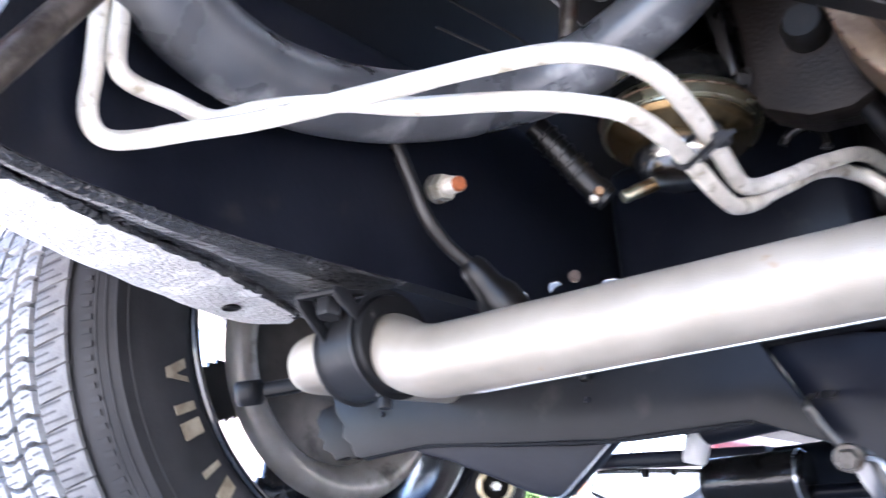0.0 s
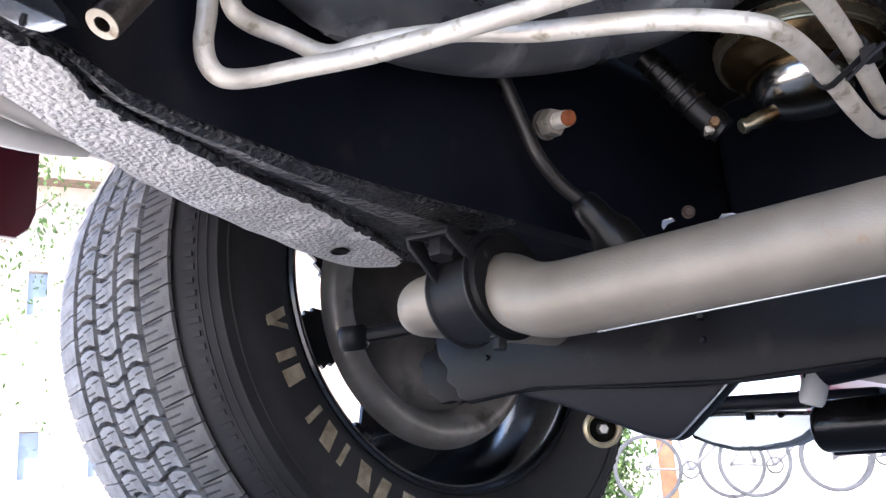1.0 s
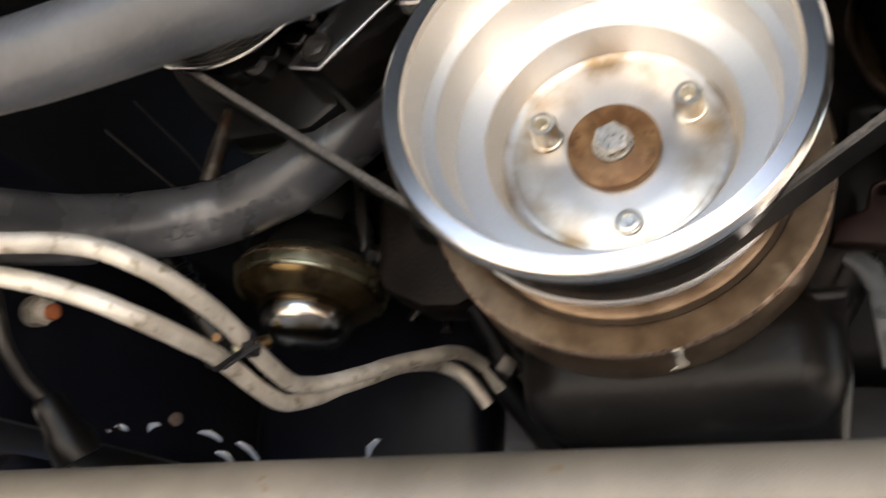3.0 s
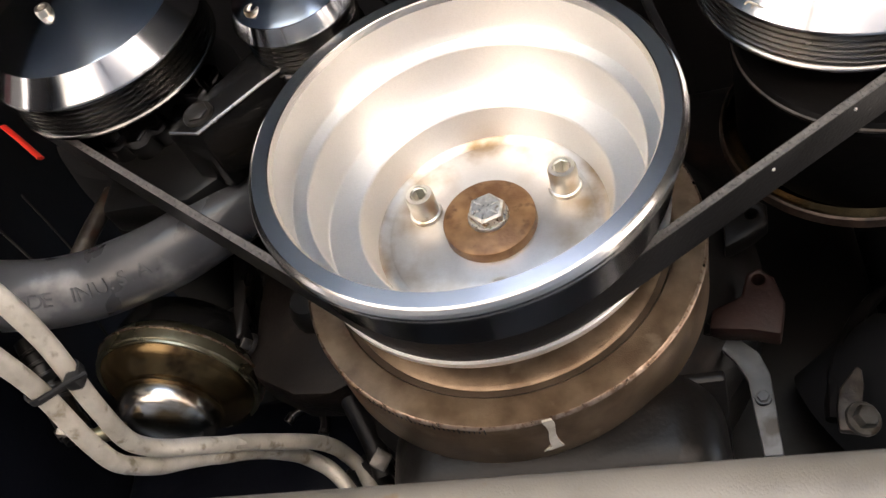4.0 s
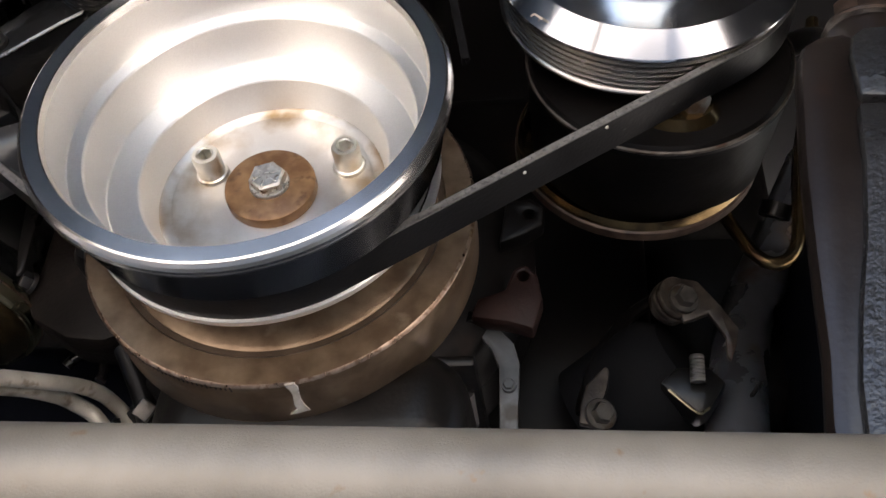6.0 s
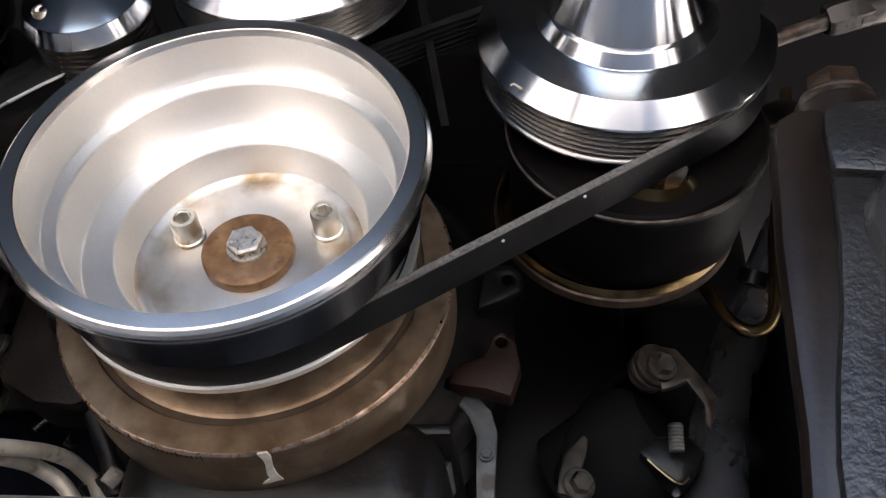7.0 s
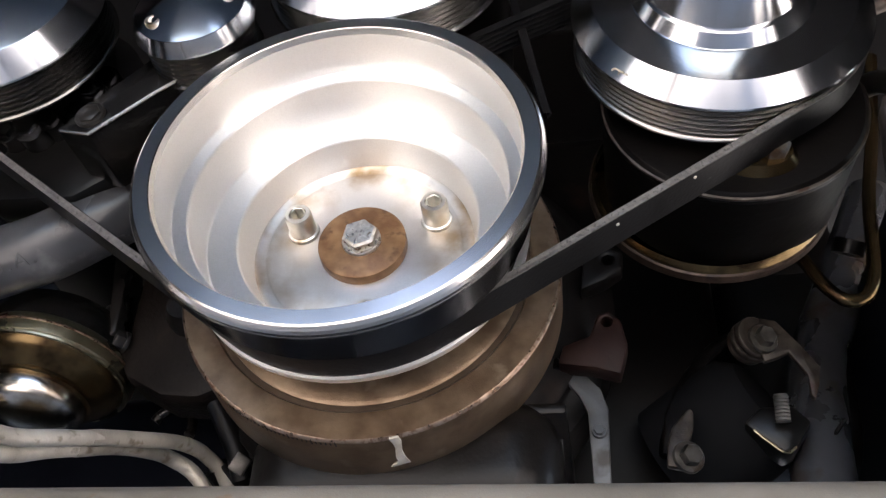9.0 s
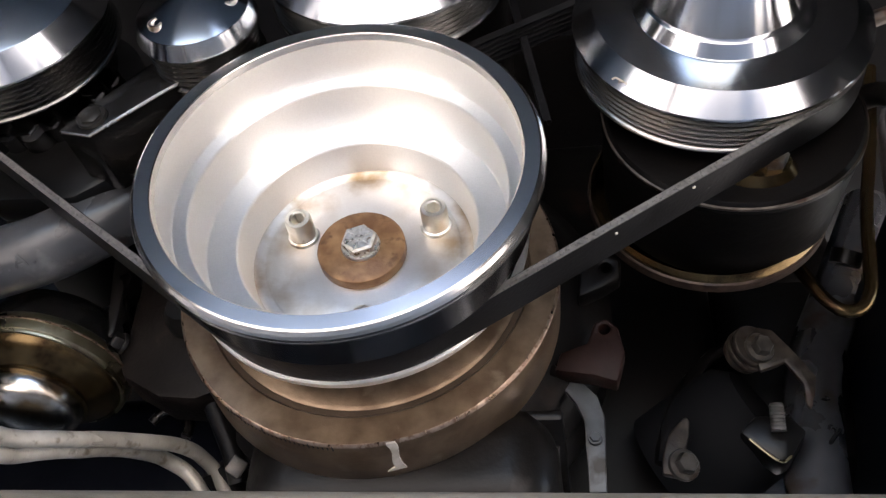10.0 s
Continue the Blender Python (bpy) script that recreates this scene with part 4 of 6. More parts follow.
part("rim", lathe([(0.0766, 0.0512), (0.0776, 0.0541), (0.0780, 0.0545), (0.0842, 0.0545), (0.0850, 0.0541), (0.0862, 0.0526), (0.0868, 0.0512), (0.0868, 0.0496), (0.0864, 0.0492), (0.0866, 0.0488), (0.0866, 0.0478), (0.0858, 0.0472), (0.0790, 0.0472), (0.0790, 0.0500)], pm, 144, closed=True), RIM_ALU, pulley, "polished flat rim", 15)
part("bowl", lathe([(0.0768, 0.0513), (0.0768, 0.0305), (0.0764, 0.0299), (0.0711, 0.0296), (0.0705, 0.0294), (0.0699, 0.0286), (0.0693, 0.0062), (0.0688, 0.0056), (0.0563, 0.0054), (0.0557, 0.0052), (0.0550, 0.0044), (0.0528, -0.0096), (0.0520, -0.0116)], pm, 144), ALU_BOWL, pulley, "stepped bright inner wall", 30)
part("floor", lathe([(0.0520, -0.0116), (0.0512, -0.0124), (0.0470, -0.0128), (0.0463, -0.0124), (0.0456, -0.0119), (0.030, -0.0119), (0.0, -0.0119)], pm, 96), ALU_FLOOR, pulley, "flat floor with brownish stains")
part("outer_drum", lathe([(0.0858, 0.0474), (0.0826, 0.0464), (0.0812, 0.0452), (0.0808, 0.0236), (0.0800, 0.0228), (0.0745, 0.0224), (0.0745, 0.0036), (0.0768, 0.0030), (0.0700, -0.0005), (0.062, -0.014), (0.0528, -0.0185)], pm, 144), DRUM, pulley, "outer drum, dark reflection put into its colour")
part("wear_line", lathe([(0.0768, 0.0226), (0.0775, 0.0224), (0.0775, 0.0220), (0.0768, 0.0218)], pm, 144, closed=True), ALU_BOWL, pulley, "bright line worn beside the belt")
part("rear_flange", lathe([(0.0750, 0.0040), (0.0774, 0.0038), (0.0781, 0.0030), (0.0781, 0.0004), (0.0774, -0.0006), (0.0750, -0.0008)], pm, 144, closed=True), ALU_BOWL, pulley, "bright thin rear flange")
for k, (sx, sy) in enumerate(((-0.0300, 0.0108), (0.0338, 0.0152), (0.0043, -0.0362))):
    sp = pm @ Matrix.Translation((sx, sy, -0.0119))
    part("washer", lathe([(0, 0.0022), (0.0064, 0.0022), (0.0073, 0.0017), (0.0077, 0.0004), (0.0077, 0.0), (0, 0.0)], sp @ Matrix.Scale(1.0 if k < 2 else 0.8, 4), 32), ZINC, pulley)
    part("cap_screw", cap_screw(0.0064 if k < 2 else 0.0052, 0.0124 if k < 2 else 0.0014, sp @ Matrix.Rotation(0.5 * k, 4, "Z") @ Matrix.Translation((0, 0, 0.0018))), ZINC, pulley, "zinc socket-head screw")
part("large_washer", lathe([(0, 0.0058), (0.0196, 0.0058), (0.0206, 0.0053), (0.0208, 0.0046), (0.0208, 0.0), (0, 0.0)], pm @ Matrix.Translation((0, 0, -0.0119)), 64), RUST, pulley, "thick rusty brown washer")
part("crank_bolt", hexhead(0.0084, 0.0066, pm @ Matrix.Rotation(0.35, 4, "Z") @ Matrix.Translation((0, 0, -0.0062)), 0.0092), BOLT_ZINC, pulley, "pitted zinc hexagonal crank bolt")
part("bolt_mark", merged(*[block((0.0032, 0.0009, 0.0006), pm @ Matrix.Rotation(a, 4, "Z") @ Matrix.Translation((0.0045, 0, 0.0005)), 0.0002) for a in (0.4, 1.45, 2.5, 3.55, 4.6, 5.65)], lathe([(0.0010, 0.0002), (0.0010, 0.0007), (0.0020, 0.0007), (0.0020, 0.0002)], pm, 20, closed=True)), BOLT_ZINC, pulley)

damper = thing("harmonic_balancer", "browned steel harmonic balancer with a white timing dab", "balancer", at_axis(along(-0.0255), AXIS))
dm = PLACE[damper.name]
part("inertia_ring", lathe([(0.0768, -0.004), (0.0774, -0.0008), (0.0782, 0.0), (0.0906, 0.0), (0.0913, -0.0006), (0.0916, -0.0016), (0.0918, -0.034), (0.0908, -0.036), (0.076, -0.036)], dm, 160, closed=True), BALANCER, damper)
part("hub_face", lathe([(0.03, 0.001), (0.066, 0.001), (0.0685, 0.0), (0.0725, -0.0004), (0.0742, -0.0012), (0.0748, -0.003), (0.0748, -0.03), (0.03, -0.03)], dm, 120, closed=True), BALANCER, damper)
part("rubber_ring", lathe([(0.0744, -0.0012), (0.0772, -0.0010), (0.0772, -0.03), (0.0744, -0.03)], dm, 120, closed=True), RING_BROWN, damper, "dark rubber ring between hub and rim")
part("timing_marks", merged(*[block((0.0005, 0.0004, 0.0022 if k % 5 else 0.0036), dm @ Matrix.Rotation(radians(-94 - k * 1.35), 4, "Z") @ Matrix.Translation((0.0917, 0, -0.0026)), 0) for k in range(26)]), GREASE, damper, "row of fine dark timing marks")
edge = bmesh.new()
rows = []
for k in range(360):
    a = 2 * math.pi * k / 360
    w = 0.00022 + 0.0003 * max(0, noise.noise(Vector((math.cos(a) * 9, math.sin(a) * 9, 0)))) + 0.0003 * max(0, noise.noise(Vector((math.cos(a) * 60, math.sin(a) * 60, 3))))
    rows.append([edge.verts.new((r * math.cos(a), r * math.sin(a), z)) for r, z in ((0.0908 - w, 0.00012), (0.0914, -0.0004), (0.0919, -0.0012 - w), (0.0912, -0.0012))])
for p, q in zip(rows, rows[1:] + rows[:1]):
    for k in range(4):
        edge.faces.new((p[k], q[k], q[(k + 1) % 4], p[(k + 1) % 4]))
edge.transform(dm)
part("worn_edge", edge, WORN, damper, "bright worn front edge")
# the dab: a short brush stroke running down over the edge, wider and hooked at its foot
dab = bmesh.new()
rows = []
for k in range(15):
    t = k / 14
    mid = radians(-78.2) + 0.012 * t + 0.007 * math.sin(7 * t)
    half = 0.0185 + 0.003 * math.sin(9 * t + 1) + (0.006 * (t - 0.82) / 0.18 if t > 0.82 else 0)
    lean = -0.05 * max(0, t - 0.85) / 0.15
    row = []
    for u in (-1, -0.4, 0.4, 1):
        a = mid + lean * (u < 0) + half * u * (1 + 0.25 * noise.noise(Vector((u * 2, t * 9, 1))))
        row.append(dab.verts.new((0.09235 * math.cos(a), 0.09235 * math.sin(a), 0.0004 - 0.0255 * t - 0.0012 * (u < 0) * t)))
    rows.append(row)
for p, q in zip(rows, rows[1:]):
    for k in range(3):
        dab.faces.new((p[k], p[k + 1], q[k + 1], q[k]))
got = bmesh.ops.extrude_face_region(dab, geom=dab.faces[:])
bmesh.ops.scale(dab, verts=[g for g in got["geom"] if isinstance(g, bmesh.types.BMVert)], vec=(0.990, 0.990, 1))
dab.transform(dm)
part("paint_dab", dab, CHALK, damper, "smeared white paint dab")


def ribbed(w, r, n=6, depth=0.0022):
    """Half profile of a belt groove drum: n ribs over the width w."""
    out = []
    for k in range(n):
        a = -w * k / n
        out += [(r, a), (r, a - w / n * 0.3), (r - depth, a - w / n * 0.5), (r - depth, a - w / n * 0.7), (r, a - w / n)]
    return out


def small_pulley(name, label, c, r, lip, cone, screws, drum, ribs=6):
    """An accessory pulley: polished cone and bevel in front, a grooved drum behind it."""
    pu = thing(name, label, "pulley", at_axis(c, AXIS), group="billet accessory pulleys")
    m = PLACE[pu.name]
    part("bevel", lathe([(lip, cone[0][1]), (r, 0.0), (r + 0.0003, -0.0010), (r - 0.0010, -0.0024), (lip, -0.003)], m, 128), POLISHED, pu, "mirror-polished bevel", 15)
    part("face", lathe([(p, q) for p, q in cone], m, 112), POLISHED, pu, "dark polished cone face", 15)
    part("rib_drum", lathe([(r - 0.0010, -0.0024), (r - 0.0024, -0.0032)] + [(p, q - 0.0032) for p, q in ribbed(0.0175, r - 0.0020, ribs, 0.0026)] + [(r - 0.0016, -0.0210), (r - 0.0012, -0.0215), (r - 0.0012, -0.0226), (r - 0.003, -0.0234), (r * 0.6, -0.0250), (r * 0.4, -0.026)], m, 128), drum, pu, "grooved drum", 25)
    for a, q, z, tall in screws:
        part("screw", cap_screw(0.0040, tall, m @ Matrix.Translation((q * math.cos(a), q * math.sin(a), z))), ZINC, pu, "small socket screw")
    return pu


RIB_ALU = turned("ribbed_aluminium", (0.50, 0.485, 0.465), 0.26, 1500, 0.0)
# darker aluminium for the idler and compressor drums
DARK_ALU = turned("dark_turned_aluminium", (0.26, 0.253, 0.246), 0.22, 1500, 0.0)
ps = small_pulley("power_steering_pulley", "polished billet power steering pulley with a bright stepped cone", (0.1700, -0.0172, 0.4583), 0.0708, 0.0612,
                  [(0.0612, 0.0085), (0.0428, 0.0092), (0.0424, 0.0094), (0.0382, 0.0150), (0.0374, 0.0156), (0.0366, 0.0166), (0.0250, 0.0440), (0.0235, 0.0452), (0.0146, 0.0452), (0.0130, 0.0420), (0, 0.0415)], [(1.0, 0.0190, 0.0445, 0.005), (2.9, 0.0190, 0.0445, 0.005), (-0.9, 0.0190, 0.0445, 0.005)], RIB_ALU)
part("nick", tube([(0.1160, -0.0255, 0.4125), (0.1178, -0.0258, 0.4130), (0.1210, -0.0258, 0.4098)], 0.0005, 6), CHALK, ps, "bright nick in the bevel")
idler = small_pulley("idler_pulley", "small polished billet idler pulley with a conical cap", (-0.0790, -0.0575, 0.4427), 0.0297, 0.0272,
                     [(0.0268, 0.0068), (0.0262, 0.0070), (0.0, 0.0180)], [(radians(226), 0.0196, 0.0040, 0.0066), (radians(3), 0.0186, 0.0040, 0.0066)], DARK_ALU)
part("lower_flange", lathe([(0.0270, -0.0238), (0.0274, -0.0244), (0.0274, -0.0305), (0.0262, -0.0318), (0.01, -0.0318)], PLACE[idler.name], 72), ALU, idler, "bright rear flange")
comp = small_pulley("compressor_pulley", "polished billet compressor pulley with a broad dark cone", (-0.1919, -0.0575, 0.4606), 0.0577, 0.0485,
                    [(0.0485, 0.0115), (0.0478, 0.0118), (0.0, 0.0250)], [(radians(230), 0.0150, 0.0165, 0.0075)], DARK_ALU)
water = small_pulley("water_pump_pulley", "polished billet water pump pulley above the crank", (0.006, -0.0500, 0.4985), 0.0640, 0.0540,
                     [(0.0540, 0.0085), (0.030, 0.012), (0.028, 0.02), (0.0, 0.024)], [], RIB_ALU)


def circle_tangent(a, ra, b, rb, side_a, side_b):
    """Tangent points in (x, z) of two circles; sides +1 or -1 choose the flank."""
    d = Vector(b) - Vector(a)
    dist, base = d.length, math.atan2(d.y, d.x)
    if side_a == side_b:
        off = math.acos((ra - rb) / dist) * side_a
        return Vector(a) + ra * Vector((math.cos(base + off), math.sin(base + off))), Vector(b) + rb * Vector((math.cos(base + off), math.sin(base + off)))
    off = math.acos((ra + rb) / dist) * side_a
    return Vector(a) + ra * Vector((math.cos(base + off), math.sin(base + off))), Vector(b) - rb * Vector((math.cos(base + off), math.sin(base + off)))


BELT_Y, BELT_W, BELT_T = -0.0128, 0.0182, 0.0040


def strip(points, inner, y=BELT_Y, w=BELT_W, t=BELT_T, ribs=6):
    """A belt run through (x, z) points; inner points to the ribbed side of each."""
    prof = [(-w / 2, 0.0), (-w / 2 + 0.0008, t * 0.9)]
    for k in range(ribs):
        a = -w / 2 + w * (k + 0.1) / ribs
        prof += [(a, t), (a + w / ribs * 0.35, t), (a + w / ribs * 0.5, t * 0.5), (a + w / ribs * 0.75, t * 0.5)]
    prof += [(w / 2 - 0.0008, t * 0.9), (w / 2, 0.0)]
    bm = bmesh.new()
    rows = [[bm.verts.new((x + nx * d, y + v + 0.050 * (x - CRANK.x) + 0.024 * (z - CRANK.z), z + nz * d)) for v, d in prof] for (x, z), (nx, nz) in zip(points, inner)]
    for r, s in zip(rows, rows[1:]):
        for k in range(len(prof)):
            bm.faces.new((r[k], r[(k + 1) % len(prof)], s[(k + 1) % len(prof)], s[k]))
    return bm


CR = (CRANK.x, CRANK.z)
RO = 0.0768
belt = thing("serpentine_belt", "black ribbed serpentine belt running round the pulleys", "belt", (0, BELT_Y, 0.35))
PSC, CPC = (0.1696, 0.4580), (-0.2172, 0.4850)
right_a, right_b = circle_tangent(CR, RO, PSC, 0.0705, -1, -1)
left_a, left_b = circle_tangent(CR, RO, CPC, 0.0560, 1, 1)
pts, inn = [], []


def run(p, q, c, n=6):
    """A straight run from p to q with its ribs toward the side of c."""
    d = (q - p).normalized()
    nv = Vector((-d.y, d.x))
    if nv.dot(Vector(c) - p) < 0:
        nv = -nv
    for k in range(n + 1):
        pts.append(tuple(p.lerp(q, k / n)))
        inn.append(tuple(nv))


def wrap(c, r, a0, a1, n=36):
    for k in range(1, n):
        a = a0 + (a1 - a0) * k / n
        pts.append((c[0] + r * math.cos(a), c[1] + r * math.sin(a)))
        inn.append((-math.cos(a), -math.sin(a)))


def ang(p, c):
    return math.atan2(p.y - c[1], p.x - c[0])


run(left_b, left_a, CR)
a0, a1 = ang(left_a, CR), ang(right_a, CR)
wrap(CR, RO, a0, a1 + (2 * math.pi if a1 < a0 else 0))
run(right_a, right_b, PSC)
a0, a1 = ang(right_b, PSC), radians(118)
wrap(PSC, 0.0705, a0, a1)
part("belt_loop", strip(pts, inn), RUBBER, belt, "black belt with a smooth glossy back")
part("belt_edge", strip(pts, inn, y=BELT_Y - BELT_W / 2 - 0.0002, w=0.0008, t=0.0036, ribs=1), SCUFF, belt, "scuffed pale edge")
pts, inn = [], []
run(Vector((0.136, 0.507)), Vector((0.0, 0.4295)), (0.1, 0.2))
part("upper_run", strip(pts, inn), RUBBER, belt, "ribbed side of the upper belt run")
pts, inn = [], []
run(Vector((0.0835, 0.405)), Vector((0.058, 0.545)), (0.3, 0.5))
part("vertical_run", strip(pts, inn, w=0.005, ribs=1), RUBBER, belt, "belt edge seen on end")
for x, z in ((0.113, 0.3345), (0.1465, 0.3565)):
    part("speck", lathe([(0, 0.0004), (0.0006, 0.0003), (0.0008, -0.0002), (0, -0.0002)], at_axis((x, BELT_Y - 0.004, z - 0.0035), (0.5, 0, -0.86)), 10), CHALK, belt, "tiny pale speck")

# ---- engine front ----
engine = thing("engine_block", "oily engine block with timing cover, shade put into its black", "engine", (0, 0.3, 0.38))
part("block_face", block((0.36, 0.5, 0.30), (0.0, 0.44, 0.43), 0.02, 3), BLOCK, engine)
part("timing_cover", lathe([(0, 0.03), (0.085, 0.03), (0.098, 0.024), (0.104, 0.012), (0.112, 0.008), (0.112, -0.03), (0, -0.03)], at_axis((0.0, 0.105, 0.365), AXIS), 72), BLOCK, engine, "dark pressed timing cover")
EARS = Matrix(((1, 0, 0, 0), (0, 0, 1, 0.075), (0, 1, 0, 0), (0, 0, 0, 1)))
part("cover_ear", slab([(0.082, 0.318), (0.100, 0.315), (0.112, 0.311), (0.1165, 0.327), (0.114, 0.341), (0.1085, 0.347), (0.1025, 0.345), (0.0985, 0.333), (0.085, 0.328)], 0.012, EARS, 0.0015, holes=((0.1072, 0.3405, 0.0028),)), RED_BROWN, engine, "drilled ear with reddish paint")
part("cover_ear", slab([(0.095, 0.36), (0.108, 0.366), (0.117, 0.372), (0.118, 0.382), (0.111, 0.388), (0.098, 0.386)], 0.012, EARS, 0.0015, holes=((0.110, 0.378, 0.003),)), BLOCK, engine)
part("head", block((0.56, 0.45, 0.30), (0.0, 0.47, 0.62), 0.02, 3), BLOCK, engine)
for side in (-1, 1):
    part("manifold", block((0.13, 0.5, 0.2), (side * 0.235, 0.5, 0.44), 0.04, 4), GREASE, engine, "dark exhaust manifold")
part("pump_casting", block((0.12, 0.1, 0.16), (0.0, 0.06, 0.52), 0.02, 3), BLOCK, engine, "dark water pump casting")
part("cross_tube", tube([(0.20, 0.12, 0.19), (0.212, 0.155, 0.28), (0.222, 0.175, 0.335), (0.236, 0.2, 0.385), (0.262, 0.21, 0.44), (0.30, 0.22, 0.52)], 0.0165, 28), PIPE, engine, "dull bare-metal exhaust pipe")

pan = thing("oil_pan", "dark grey pressed-steel oil pan", "oil pan", (0, 0.25, 0.22))
part("sump", block((0.150, 0.36, 0.066), (0.008, 0.236, 0.266), 0.026, 8), PAN, pan)
part("sump_rail", block((0.155, 0.4, 0.006), (0.008, 0.27, 0.292), 0.002), PAN, pan)
strapp = thing("pan_strap", "bent grey strap bolted beside the oil pan", "strap", (0.1, 0.125, 0.3))
part("band", slab([(0.075, 0.329), (0.085, 0.325), (0.093, 0.32), (0.102, 0.31), (0.105, 0.299), (0.104, 0.261), (0.096, 0.261), (0.095, 0.297), (0.091, 0.307), (0.085, 0.315), (0.075, 0.321)], 0.003, Matrix(((1, 0, 0, 0), (0, 0, 1, 0.088), (0, 1, 0, 0), (0, 0, 0, 1))), 0.0008), STRAP, strapp)
part("bolt", hexhead(0.0028, 0.003, at_axis((0.100, 0.0872, 0.287), (0, -1, 0)), 0.0036), STRAP, strapp)
part("bolt", hexhead(0.0034, 0.007, at_axis((0.083, 0.0865, 0.321), (-0.4, -0.9, 0)), 0.0045), GREASE, strapp)

hose = thing("radiator_hose", "thick black rubber lower radiator hose with worn white print", "hose", (-0.18, -0.02, 0.34))
HP = [(-0.262, -0.235, 0.325), (-0.272, -0.2, 0.308), (-0.276, -0.165, 0.301), (-0.275, -0.13, 0.302), (-0.2734, -0.0843, 0.3124), (-0.2608, -0.0365, 0.3269), (-0.2364, -0.0034, 0.3402), (-0.2095, 0.0084, 0.3482), (-0.188, 0.01, 0.3547), (-0.1665, 0.0111, 0.3633), (-0.1472, 0.0143, 0.3783), (-0.1299, 0.0208, 0.3977), (-0.1128, 0.0326, 0.4202), (-0.0912, 0.0562, 0.4525), (-0.0482, 0.0777, 0.4848)]
part("hose_body", tube(HP, 0.0176, 32, 10, rough=0.015), HOSE, hose)


def print_on(text, size, start, step, radius, toward):
    """Raised letters on the hose, one by one along its line."""
    line = spline(HP, 10)
    for k, ch in enumerate(text):
        if ch == " ":
            continue
        i = start + k * step
        p, q = line[int(i)], line[int(i) + 1]
        d = (q - p).normalized()
        o = p.lerp(q, i - int(i))
        side = (Vector(toward) - d * d.dot(Vector(toward))).normalized()
        cu = bpy.data.curves.new("letter", "FONT")
        cu.body, cu.size, cu.align_x, cu.align_y, cu.extrude = ch, size, "CENTER", "CENTER", 0.0002
        tmp = bpy.data.objects.new("letter", cu)
        me = bpy.data.meshes.new_from_object(tmp)
        bm = bmesh.new()
        bm.from_mesh(me)
        bpy.data.meshes.remove(me)
        bpy.data.objects.remove(tmp)
        m = Matrix((d, side.cross(d), side)).transposed().to_4x4()
        m.translation = o + side * (radius + 0.0001)
        bm.transform(m)
        part("letter", bm, PRINT, hose, smooth=0)


print_on("MADE IN U.S.A.", 0.0105, 57.7, 2.3, 0.0180, (0.35, -0.62, -0.70))

upper = thing("front_tube", "dusty grey-black rubber tube crossing ahead of the pulleys", "tube", (-0.1, -0.2, 0.29))
part("body", tube([(-0.13, -0.27, 0.285), (-0.105, -0.245, 0.252), (-0.075, -0.24, 0.2515), (-0.033, -0.24, 0.255), (0.0, -0.24, 0.2605), (0.03, -0.245, 0.275), (0.045, -0.27, 0.31)], 0.0088, 28), DUSTY, upper)
part("scuff", tube([(-0.112, -0.2535, 0.2545), (-0.103, -0.2502, 0.2478), (-0.092, -0.2480, 0.2465), (-0.080, -0.2472, 0.2470)], lambda t: 0.0021 - 0.0016 * abs(2 * t - 1), 10, rough=0.5), SCUFF, upper, "pale rubbed scuff")

pump = thing("fuel_pump", "yellow-zinc fuel pump with a chrome dome, oil-stained", "fuel pump", at_axis((-0.1885, 0.071, 0.325), (0.05, 0.12, 1)))
fm = PLACE[pump.name]
part("flange", lathe([(0, 0.012), (0.036, 0.012), (0.0415, 0.008), (0.0430, 0.005), (0.0438, 0.0022), (0.0434, -0.0036), (0.0424, -0.0046), (0.0405, -0.0050)], fm, 80), GOLD, pump, "round crimped flange")
part("body", lathe([(0.0408, -0.0048), (0.0400, -0.0062), (0.0370, -0.0098), (0.0315, -0.0128), (0.0278, -0.0146), (0.0262, -0.0160), (0.0255, -0.0172)], fm, 80), BROWN_ZINC, pump, "brown oil-stained body")
# no gap is cut in the flange; a black block paints its shade
part("notch_shade", block((0.0036, 0.0095, 0.0070), fm @ Matrix.Rotation(radians(-68), 4, "Z") @ Matrix.Translation((0.0432, 0, -0.0006)), 0.0006), GREASE, pump, "black block standing for a shaded notch")
part("dome", lathe([(0.0255, -0.017), (0.0264, -0.019), (0.0258, -0.0235), (0.0240, -0.0275), (0.0195, -0.0310), (0.011, -0.0330), (0, -0.0335)], fm, 72), SATIN, pump, "shiny chrome dome")
part("inlet", lathe([(0, 0.02), (0.0034, 0.02), (0.0041, 0.018), (0.0033, 0.015), (0.0041, 0.012), (0.0041, 0), (0, 0)], at_axis((-0.2005, 0.052, 0.2895), (-0.62, -0.6, -0.35)), 20), GOLD, pump, "brass inlet nipple")
part("crimp_ring", lathe([(0.0436, 0.0034), (0.0444, 0.0030), (0.0445, 0.0022), (0.0436, 0.0018)], fm, 80, closed=True), WORN, pump, "bright crimped edge")
part("shoulder_ring", lathe([(0.0268, -0.0155), (0.0280, -0.0162), (0.0280, -0.0176), (0.0262, -0.0180)], fm, 72, closed=True), BROWN_ZINC, pump)
part("step_ring", lathe([(0.0418, -0.0040), (0.0428, -0.0044), (0.0426, -0.0056), (0.0412, -0.0056)], fm, 80, closed=True), GOLD, pump, "bright step below the flange")
part("arm_housing", block((0.05, 0.06, 0.035), (-0.165, 0.125, 0.37), 0.01, 3), GREASE, pump)
